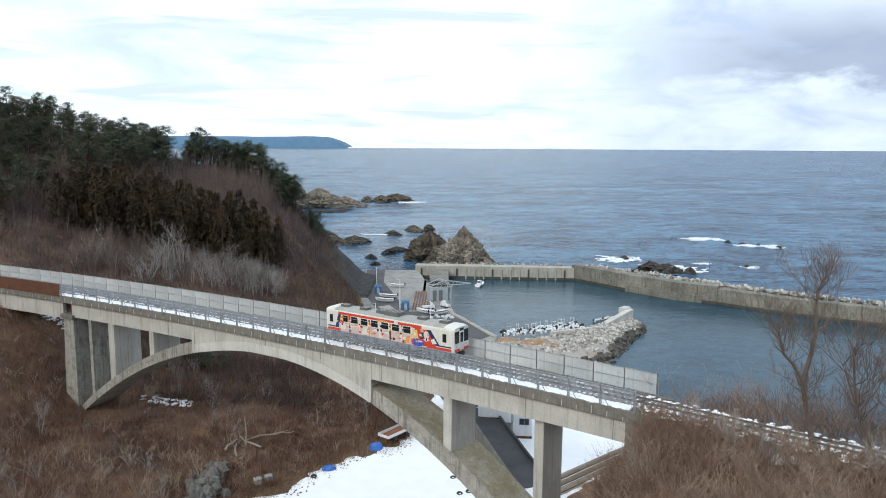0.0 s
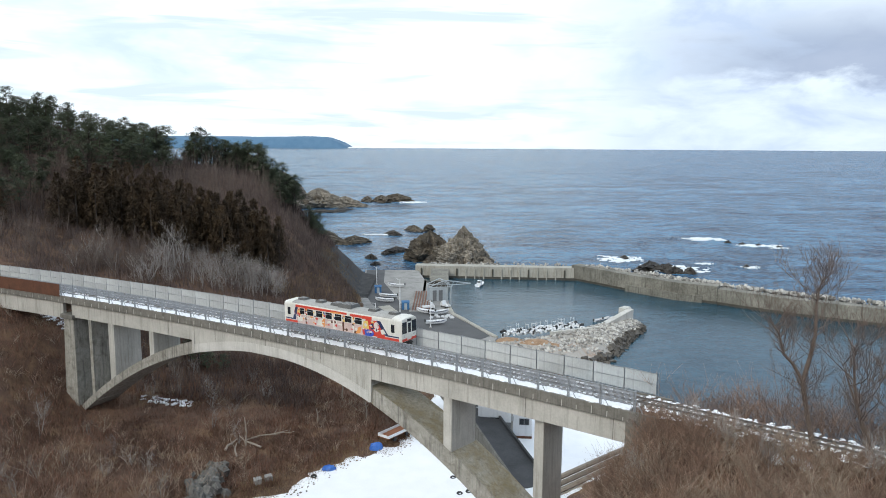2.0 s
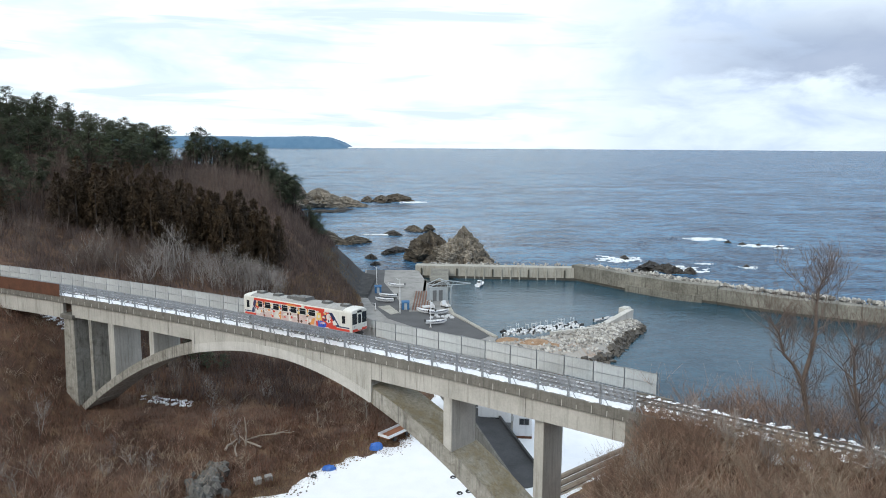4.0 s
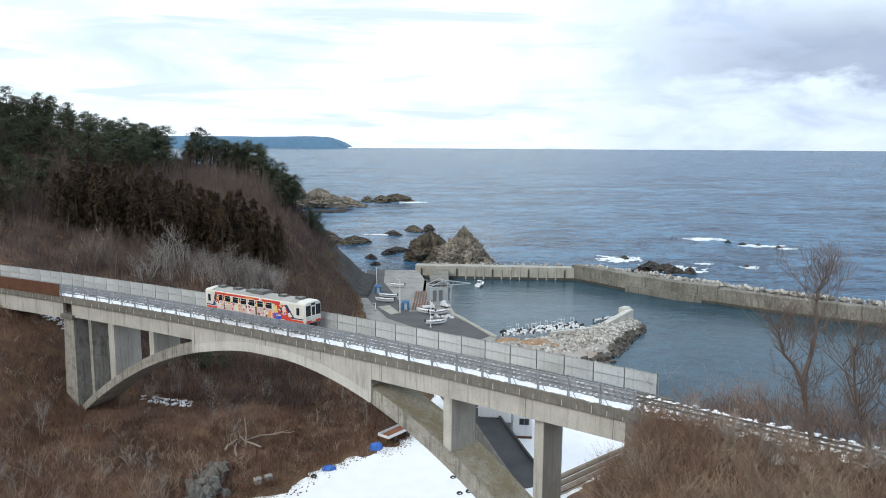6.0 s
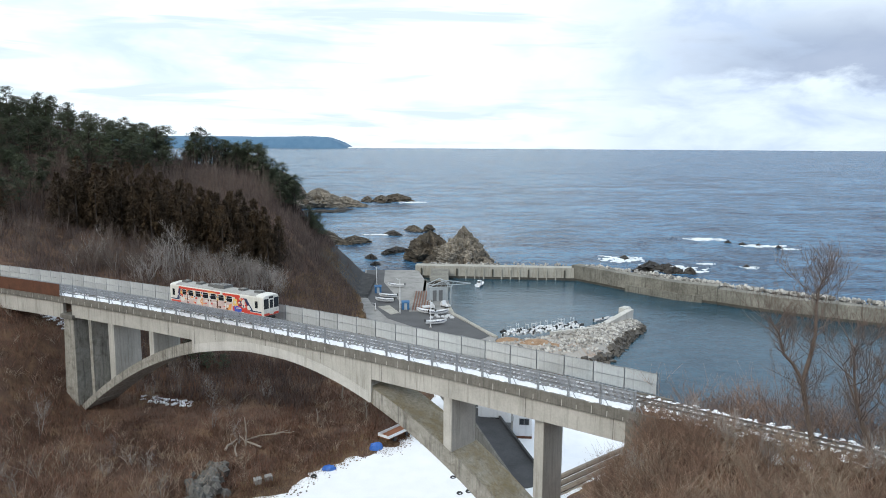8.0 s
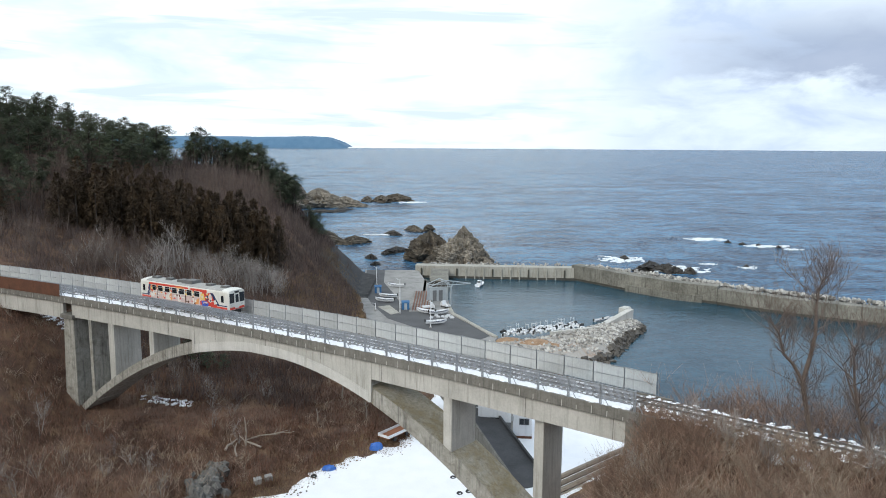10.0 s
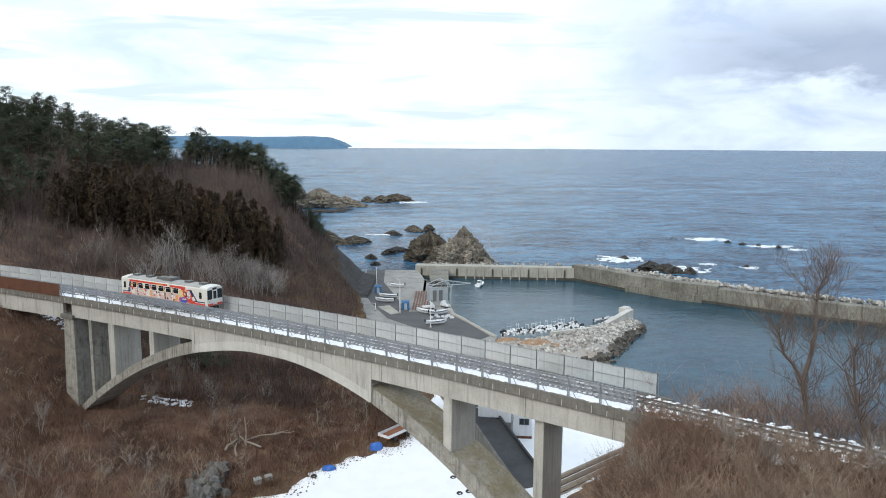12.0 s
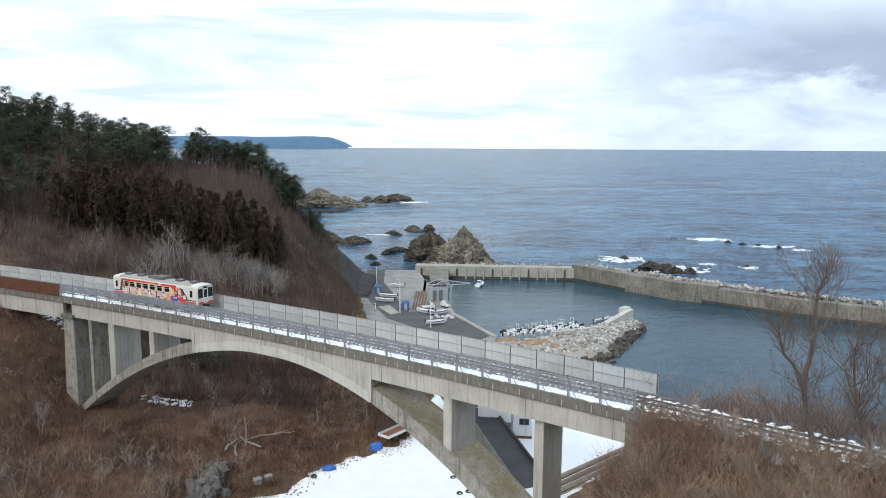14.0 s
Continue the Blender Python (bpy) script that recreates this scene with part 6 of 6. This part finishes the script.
    # light truck
    t = thing("pickup_truck", "small white flatbed truck parked on the quay", "truck", at=pose(-4.0, 201.5, 2.5, 0, 0, 14))
    part("cab", Geo().loft([[(0.7, -0.72, 0.4), (1.7, -0.72, 0.4), (1.7, 0.72, 0.4), (0.7, 0.72, 0.4)], [(0.7, -0.74, 1.1), (1.7, -0.74, 1.0), (1.7, 0.74, 1.0), (0.7, 0.74, 1.1)], [(0.75, -0.62, 1.8), (1.25, -0.62, 1.8), (1.25, 0.62, 1.8), (0.75, 0.62, 1.8)]]), WHITE_PAINT, t)
    part("windscreen", Geo().loft([[(1.68, -0.62, 1.08), (1.68, 0.62, 1.08), (1.71, 0.62, 1.08), (1.71, -0.62, 1.08)], [(1.30, -0.55, 1.74), (1.30, 0.55, 1.74), (1.33, 0.55, 1.74), (1.33, -0.55, 1.74)]]), GLASS, t)
    part("load_bed", Geo().box((-1.7, -0.72, 0.6), (0.65, 0.72, 0.68)).box((-1.7, -0.74, 0.6), (0.65, -0.70, 0.95)).box((-1.7, 0.70, 0.6), (0.65, 0.74, 0.95)).box((-1.74, -0.74, 0.6), (-1.7, 0.74, 0.95)), WHITE_PAINT, t)
    for x in (-1.1, 1.15):
        for y in (-0.66, 0.66):
            part("wheel", Geo().tube([(x, y - 0.08, 0.27), (x, y + 0.08, 0.27)], 0.27, 14), BLACK, t)
    copy_thing(t, pose(0.8, 203.5, 2.5, 0, 0, 120))
    rnd = random.Random(31)
    crate = thing("fish_crate", "white plastic fish crate standing on the quay", "crate", "crates on the quay", at=pose(1.6, 193.5, 2.5))
    part("crate_body", Geo().box((-0.5, -0.35, 0), (0.5, 0.35, 0.06)).box((-0.5, -0.35, 0), (-0.46, 0.35, 0.4)).box((0.46, -0.35, 0), (0.5, 0.35, 0.4)).box((-0.5, -0.35, 0), (0.5, -0.31, 0.4)).box((-0.5, 0.31, 0), (0.5, 0.35, 0.4)), WHITE_PAINT, crate)
    for i in range(8):
        copy_thing(crate, pose(rnd.uniform(-3, 2.6), rnd.uniform(190.5, 194), 2.5, 0, 0, rnd.uniform(0, 180)))


build_quay_things()


# ---- cliff, house and valley things ----
def build_cliff():
    def z(pts):
        base = rough_ground(pts)
        x, y = pts[:, 0], pts[:, 1]
        lie = np.array([noise.noise((a * 0.12, b * 0.12, 7.0)) for a, b in pts])
        inside = np.minimum(x + 37 - (y - 225) * -0.05, 262 - y) * 0.15
        inside = np.minimum(inside, (y - 213 - (x + 24) * -0.6) * 0.12)
        return base + np.clip(inside + lie * 0.5, -0.8, 0.9)
    tagged(grid_sheet("cliff_face", -44, -22, 206, 264, 0.8, z, SPRAYED), "dark grey sprayed slope above the harbour road", "cliff", kind="structure")


SPRAYED = mat("dark_sprayed_concrete", (0.020, 0.020, 0.021), (0.060, 0.058, 0.056), 0.3, 2.0, 0.95, 0.6, 0.2, stain=((0.12, 0.11, 0.10), 0.3))
build_cliff()


OUTCROP = mat("grey_outcrop_rock", (0.055, 0.052, 0.048), (0.23, 0.22, 0.20), 0.5, 3.0, 0.95, 0.8, 0.2, jitter=0.3, island=True)
DARK_ROAD = mat("wet_dark_asphalt", (0.035, 0.036, 0.038), (0.075, 0.075, 0.078), 0.3, 4.0, 0.8, 0.2, 0.01)


def build_valley_things():
    for x, y in ((1.6, 96.0), (3.6, 92.0), (2.4, 91.5), (-17.5, 95.5)):
        ob = part("tyre", Geo().loft([[((0.30 + 0.13 * math.cos(b)) * math.cos(a), (0.30 + 0.13 * math.cos(b)) * math.sin(a), 0.13 + 0.13 * math.sin(b)) for b in (2 * math.pi * j / 8 for j in range(8))] for a in (2 * math.pi * i / 16 for i in range(17))]), BLACK)
        ob.matrix_basis = pose(x, y, height_at(x, y) + 0.1, 8, 5, 0)
        tagged(ob, "old black tyre lying in the snow", "tyre", "tyres in the snow")
    # white house beyond the bridge
    h = thing("house", "white low house with a dark window under the bridge", "house", at=pose(10.2, 113.5, 2.6, 0, 0, -6))
    part("wall", Geo().box((-4.2, -3.5, 0), (4.2, 3.5, 6.4)), SIDING, h, "white boarded wall")
    part("plinth", Geo().box((-4.23, -3.53, -0.6), (4.23, 3.53, 0.9)), RUST, h, "brown plinth")
    part("roof", Geo().loft([[(-4.7, -4.1, 6.4), (4.7, -4.1, 6.4), (4.7, 4.1, 6.4), (-4.7, 4.1, 6.4)], [(-4.7, -0.2, 7.7), (4.7, -0.2, 7.7), (4.7, 0.2, 7.7), (-4.7, 0.2, 7.7)]]), PALE_BLUE, h, "pale blue metal roof")
    for x in (-1.6, 3.0):
        w = part("window", Geo().box((x - 0.8, -3.58, 2.7), (x + 0.8, -3.45, 3.8)), STEEL, h)
        part("pane", Geo().box((x - 0.72, -3.60, 2.78), (x - 0.03, -3.5, 3.72)).box((x + 0.03, -3.60, 2.78), (x + 0.72, -3.5, 3.72)), GLASS, w)
    part("door", Geo().box((0.2, -3.58, 0.9), (1.1, -3.45, 3.0)), UNDER, h, "dark tall door")
    # sloping road with a dark wall, seen through the arch
    r = thing("ramp_road", "dark asphalt ramp between low walls with scraps of snow", "road", kind="structure")
    part("ramp", Geo().loft([[(x - 2.2, y, z - 3), (x + 2.0, y + 1.5, z - 3), (x + 2.0, y + 1.5, z), (x - 2.2, y, z)] for x, y, z in ((13.6, 88, 3.0), (10.0, 99, 4.6), (6.4, 110, 6.4), (3.8, 118, 7.6), (2.0, 124, 8.0))]), DARK_ROAD, r)
    part("kerb_wall", Geo().loft([[(x - 2.5, y, z - 3), (x - 2.2, y, z - 3), (x - 2.2, y, z + 0.8), (x - 2.5, y, z + 0.8)] for x, y, z in ((13.6, 88, 3.0), (10.0, 99, 4.6), (6.4, 110, 6.4), (3.8, 118, 7.6), (2.0, 124, 8.0))]), WEATHERED, r)
    part("kerb_wall", Geo().loft([[(x + 2.0, y + 1.5, z - 3), (x + 2.3, y + 1.5, z - 3), (x + 2.3, y + 1.5, z + 0.5), (x + 2.0, y + 1.5, z + 0.5)] for x, y, z in ((13.6, 88, 3.0), (10.0, 99, 4.6), (6.4, 110, 6.4), (3.8, 118, 7.6), (2.0, 124, 8.0))]), DARK_ROAD, r)
    light = thing("utility_pole", "grey concrete utility pole beside the ramp", "pole", at=pose(10.6, 106.5, 3.2))
    part("shaft", Geo().tube([(0, 0, -0.3), (0, 0, 9.5)], [0.17, 0.12], 10), PAVE, light)
    part("box", Geo().box((-0.2, -0.35, 4.2), (0.2, -0.12, 4.9)), STEEL, light)
    # flat trailer and tarpaulins at the edge of the snow
    t = thing("trailer", "flat trailer with a red-brown bed and white sides in the snow", "trailer", at=pose(-7.0, 108.5, 3.75, 0, 0, 52))
    part("bed", Geo().box((-3.0, -1.05, 0.75), (3.0, 1.05, 0.88)), BEDWOOD, t, "red-brown plank bed")
    for y in (-1.08, 1.05):
        part("side_board", Geo().box((-3.0, y, 0.85), (3.0, y + 0.05, 1.3)), WHITE_PAINT, t)
    for x in (-3.0, 2.95):
        part("end_board", Geo().box((x, -1.05, 0.85), (x + 0.05, 1.05, 1.3)), WHITE_PAINT, t)
    for x in (-1.4, 1.4):
        for y in (-0.9, 0.9):
            part("wheel", Geo().tube([(x, y - 0.1, 0.38), (x, y + 0.1, 0.38)], 0.38, 14), BLACK, t)
    part("head_rack", Geo().tube([(2.9, -1.0, 0.8), (2.9, -1.0, 2.1), (2.9, 1.0, 2.1), (2.9, 1.0, 0.8)], 0.05, 5), UNDER, t)
    for x, y, a, b, hh in ((-9.8, 105.2, 1.0, 0.8, 0.9), (-15.8, 98.0, 0.95, 0.55, 0.6)):
        g = Geo()
        g.loft([[(a * f * math.cos(v) * (1 + 0.22 * noise.noise((v * 2, x, f))), b * f * math.sin(v) * (1 + 0.2 * noise.noise((v * 2, y, f))), zz * hh + 0.34 * noise.noise((math.cos(v) * 2.4, math.sin(v) * 2.4 + f * 3, y)) * (zz > 0.1)) for v in (2 * math.pi * i / 16 for i in range(16))] for f, zz in ((1.08, -0.2), (1.0, 0.25), (0.8, 0.75), (0.4, 1.0), (0.05, 1.05))])
        ob = part("tarpaulin", g, TARP, None)
        ob.matrix_basis = pose(x, y, height_at(x, y) + 0.1, 0, 0, 20)
        tagged(ob, "crumpled blue tarpaulin over a heap at the snow's edge", "tarpaulin", "blue tarpaulins")
    # weathered log wall in front of the snow
    w = thing("plank_wall", "weathered stacked timber retaining wall by the snow", "wall")
    for k in range(10):
        g = Geo().tube([(15.0, 90.0 - k * 0.55, 6.0 - k * 0.62), (21.0, 94.5 - k * 0.55, 6.4 - k * 0.62), (28.0, 99.5 - k * 0.55, 6.9 - k * 0.62)], 0.36, 7)
        part("timber", g, PLANK, w)
    # fallen trunks on the slope
    rnd = random.Random(14)
    for x, y, l, a, r in ((-26.5, 106.5, 6.5, 8, 0.13), (-28.5, 104.0, 4.0, 160, 0.16), (-31.0, 103.0, 2.6, 70, 0.2), (-24.0, 107.5, 3.5, -12, 0.1), (-29.8, 101.5, 3.0, 110, 0.14)):
        m = Matrix.Translation((x, y, height_at(x, y) + 0.7)) @ pose(0, 0, 0, 0, -8, a)
        g = Geo().tube([(-l / 2, 0, 0), (-l / 6, 0.2, 0.25), (l / 6, 0.1, 0.15), (l / 2, -0.3, 0.5)], [r, r * 0.9, r * 0.7, r * 0.3], 7)
        g.tube([(l / 6, 0.1, 0.15), (l / 4, 0.5, 0.8)], [r * 0.5, r * 0.2], 5)
        ob = part("fallen_log", g, LOG)
        ob.matrix_basis = m
        tagged(ob, "bleached fallen tree trunk lying on the slope", "log", "fallen logs")
    for x, y, hgt in ((-29.2, 104.5, 4.4), (-12.5, 116, 3.0), (-20.0, 113, 2.6), (-17.5, 124, 3.4)):
        g = Geo().tube([(0, 0, -0.3), (0.15, 0, hgt * 0.5), (-0.1, 0.1, hgt)], [0.15, 0.12, 0.07], 7).tube([(0.1, 0, hgt * 0.7), (0.6, 0.1, hgt * 0.95)], [0.06, 0.02], 5)
        ob = part("dead_trunk", g, LOG)
        ob.matrix_basis = pose(x, y, height_at(x, y))
        tagged(ob, "bleached broken tree stump standing in the brush", "tree stump", "dead trunks")
    # outcrops and concrete blocks
    heap = [(x, y, height_at(x, y) + h) for x, y, h in ((-30.9 + rnd.gauss(0, 0.9), 89.5 + rnd.gauss(0, 2.8), rnd.uniform(0, 1.3)) for k in range(120))]
    stones("outcrop_stones", "grey broken rock outcrop in the brush", heap, 0.72, OUTCROP, 25)
    for x, y, k in ((-24.6, 93.2, 0.75), (-23.4, 94.2, 0.7)):
        ob = part("concrete_block", Geo().box((-0.7 * k, -0.6 * k, -0.2), (0.7 * k, 0.6 * k, 1.0 * k)), PAVE, bevel=0.05)
        ob.matrix_basis = pose(x, y, height_at(x, y), 4, -3, 25)
        tagged(ob, "small grey concrete block at the foot of the slope", "block", "concrete blocks")
    pts = [(x, y, height_at(x, y) + 0.25) for x, y in ((-49.5 + rnd.uniform(0, 8.5), 115.5 + rnd.uniform(0, 1.6)) for k in range(70))]
    stones("snowy_stones", "snow-dusted stones behind the arch foot", pts, 0.30, SNOW, 21, 0.5)
    pts = [(x, y, height_at(x, y) + 0.3) for x, y in ((-74.0 + rnd.uniform(0, 9.5), 126.0 - 0.5 * rnd.uniform(0, 5)) for k in range(60))]
    stones("far_snow", "scraps of old snow under the far end of the bridge", pts, 0.42, SNOW, 33, 0.4)
    # snow clods between the sleepers
    verts_pts = []
    for i in range(280):
        for n in (-0.95, -0.15, 0.2, 0.95, 1.25):
            if rnd.random() < 0.75:
                verts_pts.append(tuple(on_line(-74.7 + i * 0.6 + rnd.uniform(-0.08, 0.08), n + rnd.uniform(-0.12, 0.12), 25.47)))
    stones("track_snow", "small clods of snow between the sleepers", verts_pts, 0.19, SNOW, 23, 0.4)
    ramp_pts = [(x + rnd.uniform(-1.6, 1.2), y + rnd.uniform(-2, 2), z + 0.05) for x, y, z in ((13.6 - 11.6 * f, 88 + 36 * f, 3.0 + 5.2 * f) for f in (rnd.uniform(0.72, 0.97) for k in range(40)))]
    stones("ramp_snow", "scraps of snow on the ramp", ramp_pts, 0.22, SNOW, 28, 0.3)
    litter = [(x, y, height_at(x, y) + 0.15) for x, y in ((-21 + 17 * f + rnd.gauss(0.4, 0.5), float(np.interp(-21 + 17 * f, [-21, -17, -14, -11, -7, -3.8], [90.5, 95.2, 101, 103.8, 105, 110])) - 0.6 + rnd.gauss(0, 0.8)) for f in (rnd.random() for k in range(110)))]
    stones("field_litter", "dark stones and clods at the edge of the snow", litter, 0.13, EARTH, 29, 0.5)
    walk_pts = [tuple(on_line(rnd.uniform(-33.4, 96), rnd.uniform(-2.45, -1.3), 25.30)) for k in range(2600)]
    stones("walkway_snow", "broken snow lying along the bridge walkway", walk_pts, 0.30, SNOW, 27, 0.28)
    verts_pts = [tuple(on_line(rnd.uniform(-100, -33.6), rnd.choice((rnd.uniform(-2.6, -0.7), rnd.uniform(-0.4, 0.4), rnd.uniform(0.7, 2.2))), 25.36)) for k in range(1000)]
    stones("bank_track_snow", "patches of snow on the ballast beyond the bridge", verts_pts, 0.24, SNOW, 24, 0.2)


build_valley_things()


def motions():
    rows = [(0, -4.55), (0.5, -2.78), (1, -1.07), (1.5, 0.69), (2, 2.42), (2.5, 4.18), (3, 6.0), (5.5, 15.08), (6, 16.9), (6.5, 18.7), (7, 20.5), (7.5, 22.3), (8, 24.0),
            (10.5, 31.4), (11, 32.47), (11.5, 33.48), (12, 34.33), (12.5, 34.98), (13, 35.53), (13.5, 35.93), (14, 36.13)]
    walk(railcar, [(t, rail_pose(s)) for t, s in rows])
    times = [i * 0.2 for i in range(71)]
    ways = np.interp(times, [r[0] for r in rows], [r[1] for r in rows])
    for wheels, x in WHEELS:
        walk(wheels, [(t, pose(x, 0, 0.43, 0, math.degrees((s - ways[0]) / 0.43), 0)) for t, s in zip(times, ways)])
    for piece, (x, y), (dx, dy), beat in DRIFT:
        walk(piece, [(t, pose(x + dx * t / 14 + 0.5 * math.sin(t * beat), y + dy * t / 14, 0.02 + 0.05 * math.sin(t * beat * 1.3))) for t in (0, 1, 2, 3, 4, 5, 6, 7, 8, 9, 10, 11, 12, 13, 14)])


motions()
